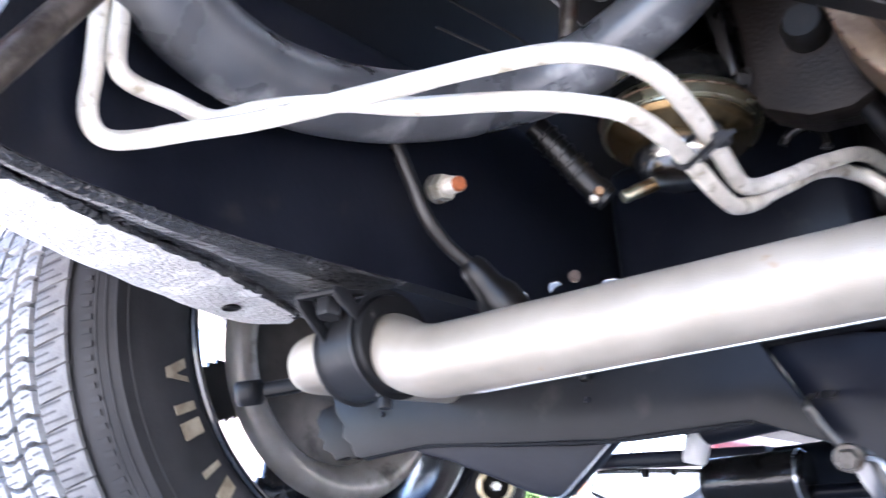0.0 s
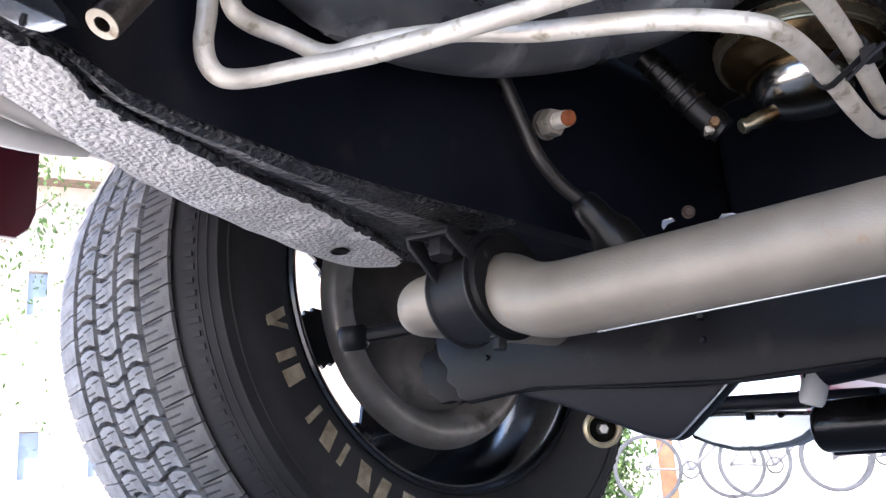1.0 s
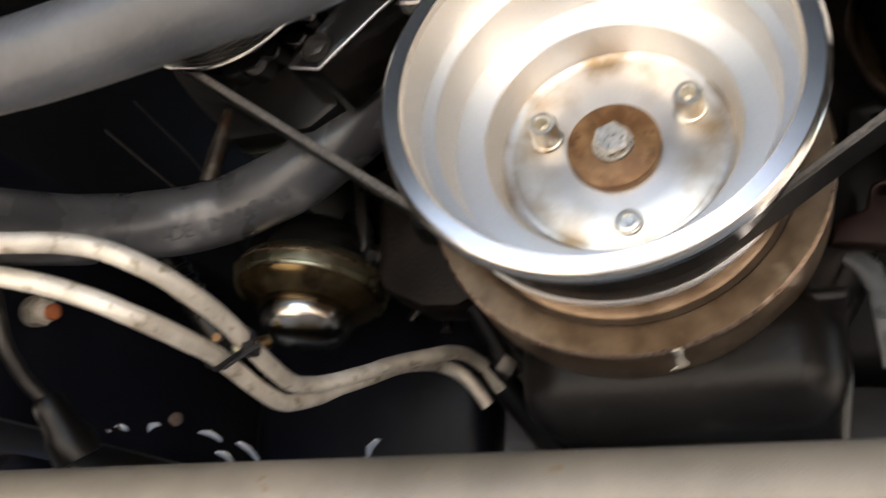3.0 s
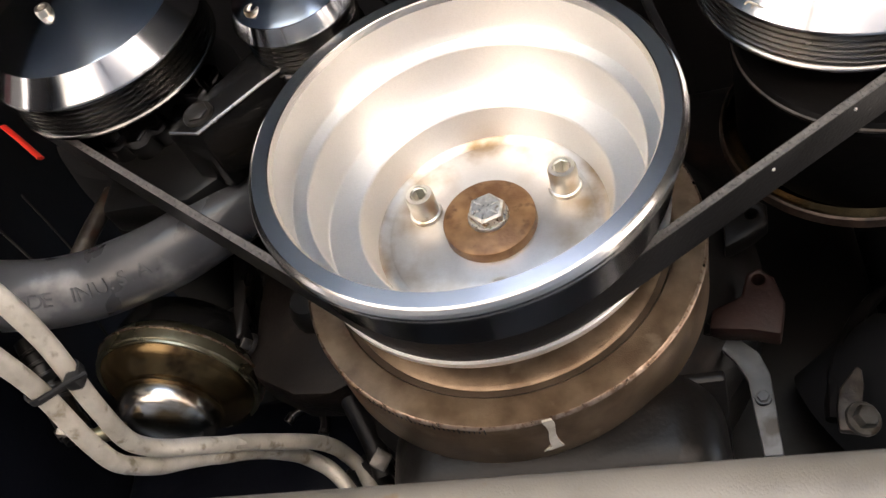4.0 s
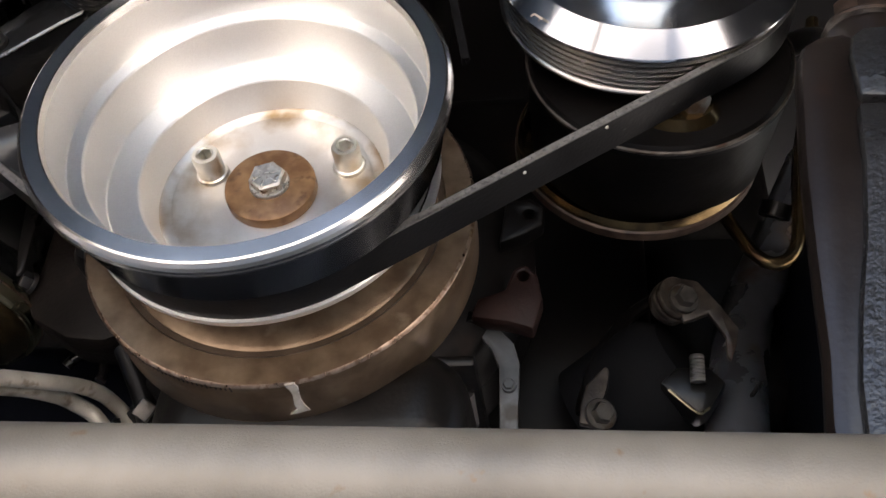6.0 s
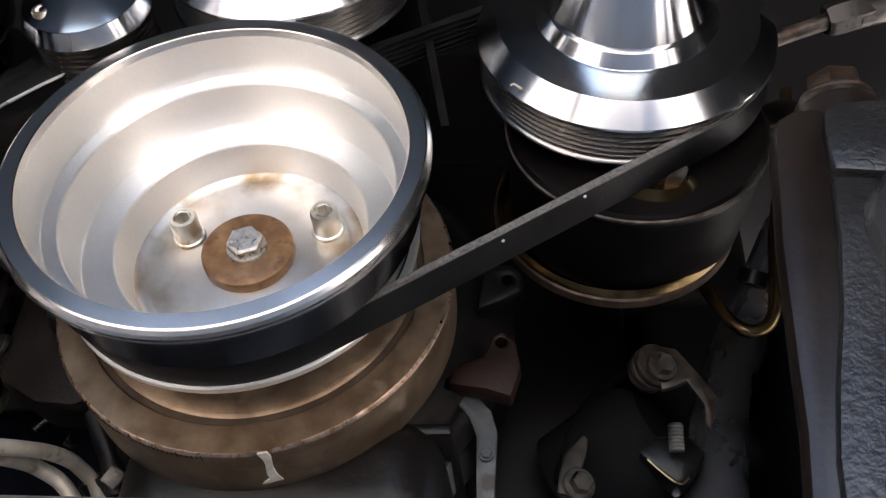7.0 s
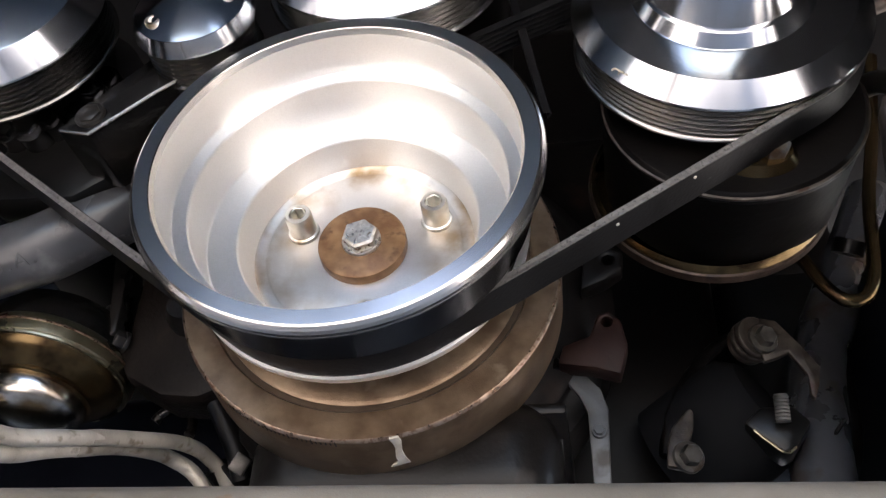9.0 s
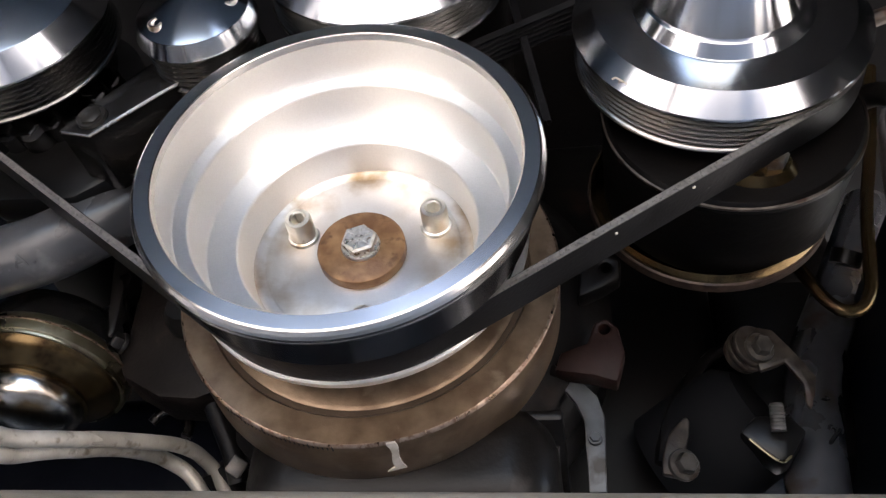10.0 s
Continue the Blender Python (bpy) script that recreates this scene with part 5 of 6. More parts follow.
part("lever_cap", lathe([(0, 0.022), (0.030, 0.022), (0.036, 0.018), (0.038, 0.012), (0.0395, 0.006), (0.0395, 0), (0, 0)], fm @ Matrix.Translation((0, 0, 0.0095)), 48), OILY, pump, "black oily pump cover")
for a in (-1.9, -1.2, -0.5):
    part("cover_bolt", hexhead(0.0042, 0.006, fm @ Matrix.Translation((0.034 * math.cos(a), 0.034 * math.sin(a), 0.0215)) @ Matrix.Rotation(math.pi / 2, 4, "X"), 0.0055), OILY, pump)

mount = thing("pump_bracket", "dark cast bracket bolted beside the fuel pump", "bracket", (-0.13, 0.08, 0.34))
MB = Matrix(((1, 0, 0, 0), (0, 0, 1, 0.068), (0, 1, 0, 0), (0, 0, 0, 1)))
part("plate", slab([(-0.160, 0.388), (-0.148, 0.383), (-0.147, 0.345), (-0.150, 0.330), (-0.142, 0.318), (-0.120, 0.306), (-0.100, 0.304), (-0.085, 0.31), (-0.085, 0.39), (-0.11, 0.40)], 0.03, MB, 0.004), BROWNCAST, mount)
part("rib", slab([(-0.162, 0.39), (-0.152, 0.388), (-0.1485, 0.34), (-0.1525, 0.336)], 0.018, Matrix(((1, 0, 0, 0), (0, 0, 1, 0.058), (0, 1, 0, 0), (0, 0, 0, 1))), 0.001), BRACKET, mount)
part("bolt", hexhead(0.0055, 0.007, at_axis((-0.148, 0.068, 0.338), (-0.5, -0.8, 0)), 0.0065), BRACKET, mount)


part("boss", lathe([(0, 0.012), (0.009, 0.012), (0.012, 0.006), (0.012, -0.01), (0, -0.01)], at_axis((-0.112, 0.066, 0.352), AXIS), 32), GREASE, mount)
part("half_ring", tube([(-0.137 + 0.012 * math.cos(a), 0.12, 0.312 + 0.012 * math.sin(a)) for a in [math.pi * k / 8 - 0.4 for k in range(9)]], 0.003, 10), BRACKET, mount)

tension = thing("tensioner_arm", "dark machined tensioner arm carrying the idler pulley", "arm", (-0.11, -0.03, 0.41))
TM = Matrix(((1, 0, 0, 0), (0, 0, 1, -0.041), (0, 1, 0, 0), (0, 0, 0, 1)))
part("arm_body", slab([(-0.1445, 0.3915), (-0.1275, 0.3865), (-0.0985, 0.4115), (-0.07, 0.432), (-0.06, 0.45), (-0.075, 0.465), (-0.105, 0.437), (-0.13, 0.41)], 0.040, TM, 0.0012), OILY, tension)
part("worn_edge", tube([(-0.142, -0.0405, 0.391), (-0.127, -0.0405, 0.3868), (-0.0985, -0.0405, 0.4112), (-0.0705, -0.0405, 0.4315)], 0.0009, 8, smooth=False), ALU, tension, "bright worn edge")
part("bolt", hexhead(0.0058, 0.003, at_axis((-0.1285, -0.041, 0.3985), (0, -1, 0)), 0.0075), BRACKET, tension)
part("pivot", lathe([(0, 0.012), (0.014, 0.012), (0.014, -0.02), (0, -0.02)], at_axis((-0.079, -0.03, 0.4427), AXIS), 32), BRACKET, tension)

acc = thing("compressor", "dark cast air-conditioning compressor with bolted brackets", "compressor", (-0.2, 0.06, 0.46))
# compressor body coloured near black to keep the yard's light off it
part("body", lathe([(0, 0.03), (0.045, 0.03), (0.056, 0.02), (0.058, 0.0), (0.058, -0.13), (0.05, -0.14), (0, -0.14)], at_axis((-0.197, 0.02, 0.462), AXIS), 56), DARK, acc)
part("bracket", slab([(-0.2, 0.38), (-0.15, 0.378), (-0.125, 0.395), (-0.118, 0.43), (-0.15, 0.44), (-0.2, 0.43)], 0.02, Matrix(((1, 0, 0, 0), (0, 0, 1, -0.008), (0, 1, 0, 0), (0, 0, 0, 1))), 0.004), GREASE, acc)
for bx, by, bz, r in ((-0.1506, -0.020, 0.4389, 0.0058), (-0.1780, -0.020, 0.4154, 0.0062), (-0.1687, -0.020, 0.4204, 0.0050), (-0.1505, -0.012, 0.4574, 0.0052), (-0.1907, -0.020, 0.4155, 0.0055), (-0.1590, -0.014, 0.4300, 0.0050)):
    bm0 = at_axis((bx, by, bz), (0.1, -0.95, -0.3))
    part("bracket_bolt", merged(hexhead(r, 0.006, bm0, r * 1.3), lathe([(0, 0), (r * 1.25, 0), (r * 1.35, -0.004), (r * 1.6, -0.026), (0, -0.026)], bm0, 20)), BOLT_BLACK, acc)
part("drain_nut", hexhead(0.006, 0.007, at_axis((-0.1825, 0.0155, 0.4004), (0.1, -0.6, -0.8)), 0.008), GOLD, acc, "brass-coloured nut")
part("pinch_rod", tube([(-0.2175, 0.006, 0.365), (-0.2145, 0.006, 0.382), (-0.209, 0.008, 0.41)], 0.0048, 14, rough=0.05), MOUNT, acc, "dull threaded rod")

gauge = thing("red_strip", "thin red plastic strip in the dark engine bay", "trim strip", (-0.335, 0.05, 0.51))
part("strip", tube([(-0.357, 0.05, 0.528), (-0.335, 0.05, 0.5085), (-0.314, 0.05, 0.4895)], 0.0026, 10, flat=0.5), RED, gauge)
wire = thing("wire", "thin black wire hanging in the engine bay", "wire", (-0.27, 0.1, 0.42))
part("lead", tube([(-0.33, 0.06, 0.47), (-0.29, 0.07, 0.43), (-0.262, 0.075, 0.40), (-0.245, 0.075, 0.405), (-0.236, 0.075, 0.43), (-0.235, 0.075, 0.46)], 0.0007, 8), BLOCK, wire)
part("lead", tube([(-0.32, 0.03, 0.43), (-0.285, 0.04, 0.40), (-0.25, 0.06, 0.37), (-0.23, 0.08, 0.34)], 0.0009, 8), BLOCK, wire)

# ---- power steering pump, steering box and mount on the other side ----
can = thing("power_steering_pump", "dark power steering pump can with gold stained rims", "pump", at_axis((0.175, 0.02, 0.4285), AXIS))
km = PLACE[can.name]
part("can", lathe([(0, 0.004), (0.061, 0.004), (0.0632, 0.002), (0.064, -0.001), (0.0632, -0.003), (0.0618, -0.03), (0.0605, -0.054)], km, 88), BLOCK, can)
part("front_bead", lathe([(0.0628, 0.0026), (0.0638, 0.0022), (0.0640, 0.0012), (0.0634, 0.0004)], km, 88, closed=True), MOUNT, can, "thin worn front bead")
part("rear_rim", lathe([(0.0600, -0.048), (0.0615, -0.050), (0.0628, -0.053), (0.0630, -0.058), (0.0605, -0.062), (0.05, -0.065), (0, -0.065)], km @ Matrix.Translation((-0.0058, -0.0040, 0)), 88), BROWN_ZINC, can, "oil-stained golden rear rim")
part("rim_edge", lathe([(0.0612, -0.0512), (0.0634, -0.0526), (0.0638, -0.0575), (0.0620, -0.0590)], km @ Matrix.Translation((-0.0058, -0.0040, 0)), 88, closed=True), STAINED, can, "browned worn rim edge")
part("hub_plate", lathe([(0.0, 0.012), (0.018, 0.012), (0.022, 0.008), (0.026, 0.004), (0, 0.004)], km @ Matrix.Translation((0.006, -0.040, -0.003)) @ Matrix.Diagonal((0.8, 0.55, 1, 1)), 40), BROWN_ZINC, can, "oily golden boss")
part("cap_bolt", hexhead(0.007, 0.008, km @ Matrix.Translation((0.012, -0.040, 0.006)), 0.009), STEEL, can)

uline = thing("steering_line", "bent brownish steel power steering line", "pressure line", (0.24, 0.11, 0.4))
part("pipe", tube([(0.284, 0.11, 0.545), (0.27, 0.11, 0.48), (0.2585, 0.11, 0.435), (0.2525, 0.11, 0.40), (0.2490, 0.11, 0.380), (0.2425, 0.11, 0.3685), (0.2335, 0.11, 0.3665), (0.2250, 0.11, 0.374), (0.2155, 0.11, 0.394), (0.2, 0.11, 0.43)], 0.0037, 16), BROWN_ZINC, uline)
part("collar", lathe([(0.0047, -0.004), (0.0085, -0.004), (0.0085, 0.004), (0.0047, 0.004)], at_axis((0.243, 0.118, 0.406), (0.3, -0.5, 0.8)), 24, closed=True), GREASE, uline)

gear = thing("steering_box", "black oily cast steering box with a rusty plug bolt", "steering box", (0.25, -0.01, 0.3))
GB = Matrix(((1, 0, 0, 0), (0, 0, 1, -0.03), (0, 1, 0, 0), (0, 0, 0, 1)))
part("housing", slab([(0.2197, 0.3525), (0.2226, 0.3745), (0.2256, 0.3820), (0.2317, 0.3862), (0.2409, 0.3876), (0.29, 0.3885), (0.33, 0.385), (0.33, 0.17), (0.204, 0.17), (0.207, 0.219), (0.2100, 0.2415), (0.2116, 0.2662), (0.2136, 0.2937), (0.2156, 0.3189)], 0.014, GB, 0.005), CASTING_SMOOTH, gear, "smooth brown-black body")
part("rear_body", slab([(0.248, 0.39), (0.33, 0.388), (0.33, 0.17), (0.246, 0.17)], 0.07, GB @ Matrix.Translation((0, 0, 0.012)), 0.006), CASTING, gear)
part("face_boss", lathe([(0, 0.012), (0.034, 0.012), (0.040, 0.006), (0.042, 0), (0.042, -0.02), (0, -0.02)], at_axis((0.282, -0.03, 0.315), (-0.1, -1, 0)), 48), CASTING, gear)
FACE_GB = GB @ Matrix.Translation((0, 0, -0.0050))
part("upper_face", slab([(0.2400, 0.3478), (0.2405, 0.3700), (0.2430, 0.3800), (0.2480, 0.3840), (0.29, 0.3855), (0.325, 0.382), (0.325, 0.338), (0.285, 0.342)], 0.008, FACE_GB, 0.0022), CASTING, gear, "pitted glossy upper face")
part("lower_face", slab([(0.2385, 0.3450), (0.2350, 0.3150), (0.2295, 0.2850), (0.2220, 0.2550), (0.2170, 0.2300), (0.2135, 0.19), (0.213, 0.172), (0.325, 0.172), (0.325, 0.3352), (0.285, 0.3392)], 0.008, FACE_GB, 0.0024), CASTING, gear, "pitted glossy lower face")
part("neck", lathe([(0, 0.004), (0.0155, 0.004), (0.0172, 0.001), (0.0172, -0.012), (0.019, -0.018), (0, -0.018)], at_axis((0.2545, -0.018, 0.3925), (0.03, -0.25, 1)), 36), CASTING_SMOOTH, gear)
part("plug", merged(hexhead(0.0115, 0.012, at_axis((0.2545, -0.02, 0.3995), (0.03, -0.25, 1)), 0.0145)), STAINED, gear, "rusty plug bolt")
part("plug_collar", lathe([(0, 0.004), (0.0145, 0.004), (0.0165, 0.0), (0.0165, -0.006), (0, -0.006)], at_axis((0.2545, -0.018, 0.3985), (0.03, -0.25, 1)), 32), MOUNT, gear, "scuffed pale collar")
part("hydraulic_rod", tube([(0.2425, 0.006, 0.4705), (0.254, 0.0035, 0.473), (0.272, 0.0, 0.477)], 0.0042, 14), MOUNT, gear, "thin bare hydraulic pipe")
part("pipe_nut", nut(0.0085, 0.022, at_axis((0.270, 0.0, 0.4765), (1, -0.15, 0.2))), BRACKET, gear)
part("pipe_tail", tube([(0.285, -0.002, 0.479), (0.32, -0.004, 0.485), (0.38, 0.0, 0.50)], 0.0075, 16), BRACKET, gear)
part("return_hose", tube([(0.236, 0.03, 0.44), (0.246, 0.02, 0.435), (0.25, 0.01, 0.42), (0.245, 0.0, 0.40)], 0.006, 14), GREASE, gear)

mot = thing("engine_mount", "dark engine mount bracket with weathered bolts", "engine mount", (0.18, 0.13, 0.32))
EM = Matrix(((1, 0, 0, 0), (0, 0, 1, 0.122), (0, 1, 0, 0), (0, 0, 0, 1)))
part("upper_plate", slab([(0.1838, 0.3643), (0.1899, 0.3660), (0.1974, 0.3641), (0.2073, 0.3492), (0.2152, 0.3352), (0.2127, 0.3247), (0.2095, 0.3169), (0.2076, 0.3194), (0.2082, 0.3307), (0.2010, 0.3445), (0.1950, 0.3416), (0.1879, 0.3394)], 0.004, EM, 0.0010), MOUNT, mot, "worn pale bracket plate")
for k, (r, d) in enumerate(((0.0118, 0.0), (0.0122, 0.0044), (0.0112, 0.0088))):
    part("spacer", lathe([(0.004, 0.0), (r - 0.0005, 0.0), (r, -0.0006), (r, -0.0034), (r - 0.0005, -0.004), (0.004, -0.004)], at_axis((0.1868 - d * 0.45, 0.1215 + d * 0.9, 0.3545), (0.45, -0.89, -0.05)), 32, closed=True), MOUNT, mot, "round stacked washer")
part("bolt", hexhead(0.0056, 0.0065, at_axis((0.1885, 0.1195, 0.3515), (0.35, -0.93, -0.12)), 0.0082), BRACKET_PALE, mot)
part("lower_plate", slab([(0.1323, 0.2834), (0.1331, 0.2928), (0.1365, 0.3039), (0.1465, 0.3146), (0.1484, 0.3124), (0.1474, 0.3038), (0.1448, 0.2958), (0.1462, 0.2899), (0.1415, 0.2812)], 0.005, EM, 0.0012), MOUNT, mot)
part("bolt", hexhead(0.0056, 0.0065, at_axis((0.1427, 0.119, 0.2862), (0.35, -0.93, -0.1)), 0.0082), BRACKET_PALE, mot)
# cushion's black deepened to darken the mount in place of shade
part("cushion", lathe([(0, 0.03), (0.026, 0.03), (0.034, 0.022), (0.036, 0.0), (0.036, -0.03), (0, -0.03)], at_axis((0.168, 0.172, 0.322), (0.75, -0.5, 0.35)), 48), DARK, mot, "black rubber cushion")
part("arched_flange", tube([(0.134, 0.150, 0.300), (0.142, 0.152, 0.330), (0.156, 0.156, 0.354), (0.172, 0.160, 0.372), (0.190, 0.166, 0.384)], 0.0034, 16, rough=0.4), BLOCK, mot, "arched casting flange")
part("foot", slab([(0.1738, 0.3085), (0.1779, 0.3045), (0.1918, 0.2917), (0.1978, 0.2946), (0.2072, 0.3084), (0.1999, 0.3177), (0.1830, 0.3178)], 0.02, Matrix(((1, 0, 0, 0), (0, 0, 1, 0.130), (0, 1, 0, 0), (0, 0, 0, 1))), 0.002), GREASE, mot)
part("foot_edge", tube([(x, 0.1295, z) for x, z in [(0.1779, 0.3043), (0.1844, 0.2974), (0.1917, 0.2915), (0.1972, 0.2944)]], 0.0007, 8), GOLD, mot, "thin worn golden edge")
part("stud", threaded(0.0040, 0.014, at_axis((0.1919, 0.124, 0.3057), (0.02, -0.25, 0.95))), STEEL, mot, "short threaded stud")
# thin tube added to draw a glint along the bracket
part("glint_edge", tube([(x, 0.15, z) for x, z in [(0.2159, 0.3021), (0.2245, 0.3130), (0.2286, 0.3178)]], 0.0012, 8), SATIN_BLACK, mot, "thin bracket lip added to draw an edge glint")
part("wall_plate", block((0.006, 0.3, 0.2), (0.27, 0.26, 0.33), 0.002), CHASSIS, mot)
# ---- front wheel ----
WAX = Vector((math.cos(-0.079), math.sin(-0.079), 0.02)).normalized()
HUB = Vector((-0.664, 0.321, 0.325))
wheel = thing("mounted_tyre", "worn black tyre with cream raised bars on a slotted wheel", "tyre", at_axis(HUB, WAX))
wm = PLACE[wheel.name]
R = 0.325
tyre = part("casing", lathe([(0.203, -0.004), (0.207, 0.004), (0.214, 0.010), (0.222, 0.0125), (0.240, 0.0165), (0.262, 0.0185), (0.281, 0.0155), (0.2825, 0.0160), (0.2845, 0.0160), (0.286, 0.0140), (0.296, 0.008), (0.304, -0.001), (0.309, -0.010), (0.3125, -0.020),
                           (0.3150, -0.05), (0.3160, -0.128), (0.3150, -0.205), (0.311, -0.246), (0.303, -0.260), (0.27, -0.268), (0.222, -0.250), (0.203, -0.212)], wm, 160), SIDEWALL, wheel, "dusty tyre sidewall, coloured darker than the lit tread")
# tread: five ribs of slanted blocks, one mesh to a rib
RIBS = [(-0.010, -0.050, 0.16), (-0.0605, -0.0920, 0.42), (-0.1015, -0.1360, -0.42), (-0.1455, -0.1810, 0.42), (-0.192, -0.245, 0.10)]
COUNT = 84
rest = []
for k, (z0, z1, skew) in enumerate(RIBS):
    a = 2 * math.pi / COUNT
    gap = 0.21 if k in (1, 2, 3) else 0.07
    bm = bmesh.new()
    n, mz = 4, 3
    def rad(z):
        return 0.3245 - 0.0016 * ((z + 0.128) / 0.08) ** 2 - max(0, (z + 0.045)) * 0.11 - max(0, -0.20 - z) * 0.11
    grid = {}
    for top in (0, 1):
        for i in range(n + 1):
            for j in range(mz + 1):
                z = z0 + (z1 - z0) * j / mz
                zig = skew * a * (abs(j / mz - 0.5) - 0.25) if k in (1, 2, 3) else skew * a * (j / mz)
                th = a * (gap / 2 + (1 - gap) * i / n) + zig
                r = rad(z) if top else 0.313
                if top and (i in (0, n) or j in (0, mz)):
                    r -= 0.0012
                grid[top, i, j] = bm.verts.new((r * math.cos(th), r * math.sin(th), z))
    for i in range(n):
        for j in range(mz):
            bm.faces.new([grid[1, i, j], grid[1, i + 1, j], grid[1, i + 1, j + 1], grid[1, i, j + 1]])
    for i in range(n):
        for j in (0, mz):
            bm.faces.new([grid[0, i, j], grid[0, i + 1, j], grid[1, i + 1, j], grid[1, i, j]])
    for j in range(mz):
        for i in (0, n):
            bm.faces.new([grid[0, i, j], grid[0, i, j + 1], grid[1, i, j + 1], grid[1, i, j]])
    # fine sipes laid on the block's face as dark quads, for their shade
    for s, (u0, u1, v0, v1) in enumerate((((0.26, 0.33, 0.02, 0.5), (0.40, 0.46, 0.55, 0.98), (0.66, 0.73, 0.36, 0.98)) if k in (1, 2, 3) else ((0.16, 0.24, 0.25, 0.98), (0.46, 0.54, 0.45, 0.98), (0.74, 0.82, 0.15, 0.9)))):
        z0s, z1s = z0 + (z1 - z0) * v0, z0 + (z1 - z0) * v1
        vs = []
        for u, z in ((u0, z0s), (u1, z0s), (u1 + 0.06, z1s), (u0 + 0.06, z1s)):
            r = rad(z) + 0.0003
            vs.append(bm.verts.new((r * math.cos(a * u), r * math.sin(a * u), z)))
        bm.faces.new(vs).material_index = 1
    bmesh.ops.recalc_face_normals(bm, faces=bm.faces)
    me = bpy.data.meshes.new("tread_block")
    bm.to_mesh(me)
    bm.free()
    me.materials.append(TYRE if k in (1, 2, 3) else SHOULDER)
    me.materials.append(SIDEWALL)
    for i in range(COUNT):
        turn = Matrix.Rotation(a * (i + 0.37 * k), 4, "Z")
        if (wm @ turn @ Vector((R, 0, z0))).y < HUB.y and k < 4:
            ob = new("tread_block", me)
            ob.parent = tyre
            ob.matrix_local = turn
        else:
            piece = bmesh.new()
            piece.from_mesh(me)
            piece.transform(turn)
            rest.append(piece)
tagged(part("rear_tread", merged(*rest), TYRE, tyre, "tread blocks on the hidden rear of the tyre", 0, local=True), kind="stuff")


def arc_bar(r0, r1, a0, a1, z=0.0186, lean=0.0):
    """A raised letter stroke between two radii and two angles."""
    bm = bmesh.new()
    n = 4
    rows = []
    for k in range(n + 1):
        a = a0 + (a1 - a0) * k / n
        row = []
        for r, sh in ((r0, 0.0), (r1, lean)):
            zz = 0.0125 + 0.006 * min(1, (r - 0.222) / 0.03) if r < 0.262 else 0.0185
            for up in (0.0009, -0.001):
                row.append(bm.verts.new((r * math.cos(a + sh), r * math.sin(a + sh), zz + up)))
        rows.append(row)
    for p, q in zip(rows, rows[1:]):
        for i, j in ((0, 2), (2, 3), (3, 1), (1, 0)):
            bm.faces.new((p[i], p[j], q[j], q[i]))
    bm.faces.new((rows[0][0], rows[0][2], rows[0][3], rows[0][1]))
    bm.faces.new((rows[-1][0], rows[-1][2], rows[-1][3], rows[-1][1]))
    return bm


for r, z in ((0.2915, 0.0112), (0.2975, 0.0068), (0.2745, 0.0172)):
    part("ring", lathe([(r - 0.0007, z - 0.001), (r - 0.0005, z + 0.0007), (r + 0.0005, z + 0.0004), (r + 0.0007, z - 0.0014)], Matrix(), 160), SIDEWALL, tyre, local=True)
# moulded notches on the buttress below the tread
notches = []
for i in range(168):
    a = 2 * math.pi * i / 168
    notches.append(block((0.0075 + 0.003 * (i % 2), 0.0045, 0.0016), Matrix.Rotation(a, 4, "Z") @ Matrix.Translation((0.3030, 0, 0.0012)) @ Matrix.Rotation(radians(58), 4, "Y"), 0))
tagged(part("buttress_relief", merged(*notches), SIDEWALL, tyre, "row of small moulded lugs", 0, local=True), kind="stuff")
# plain cream bars where the tyre carries its raised maker's mark
base = radians(190)
for start, wide, lean in ((0.0, 2.2, 0.03), (4.2, 1.2, -0.03), (9.6, 2.0, 0.0), (13.4, 3.6, 0.0), (24.0, 1.4, 0.0), (28.2, 3.4, 0.02), (35.2, 1.4, 0.0), (40.6, 3.6, 0.02), (48.0, 3.0, -0.02), (55.0, 3.6, 0.0), (62.5, 1.4, 0.0)):
    a = base + radians(start)
    part("raised_bar", arc_bar(0.2215, 0.2440, a, a + radians(wide), lean=lean), LETTER, tyre, "cream raised bar", local=True)
rim = part("rim_barrel", lathe([(0.2075, 0.0045), (0.2065, 0.0075), (0.2030, 0.0080), (0.1985, 0.0050), (0.1960, -0.0030), (0.1930, -0.012), (0.1905, -0.03), (0.1850, -0.05), (0.1780, -0.07), (0.1760, -0.11), (0.1760, -0.15), (0.186, -0.19), (0.199, -0.2), (0.205, -0.205)], wm, 128), RIM, wheel, "glossy dark steel rim")
part("rim_lip", lathe([(0.2085, 0.0030), (0.2080, 0.0078), (0.2058, 0.0098), (0.2030, 0.0090), (0.2020, 0.0070)], wm, 128), WHEEL, wheel)
# disc with five windows between broad spokes
bm = bmesh.new()
radii = [0.0, 0.03, 0.07, 0.088, 0.1, 0.125, 0.136, 0.15, 0.1765]
dish = [-0.01, -0.01, -0.006, -0.002, 0.0, 0.002, 0.001, -0.004, 0.004]
SECT = 120
front = [[bm.verts.new((r * math.cos(2 * math.pi * k / SECT), r * math.sin(2 * math.pi * k / SECT), z)) for r, z in zip(radii, dish)] for k in range(SECT)]
back = [[bm.verts.new((r * math.cos(2 * math.pi * k / SECT), r * math.sin(2 * math.pi * k / SECT), z - 0.005)) for r, z in zip(radii, dish)] for k in range(SECT)]


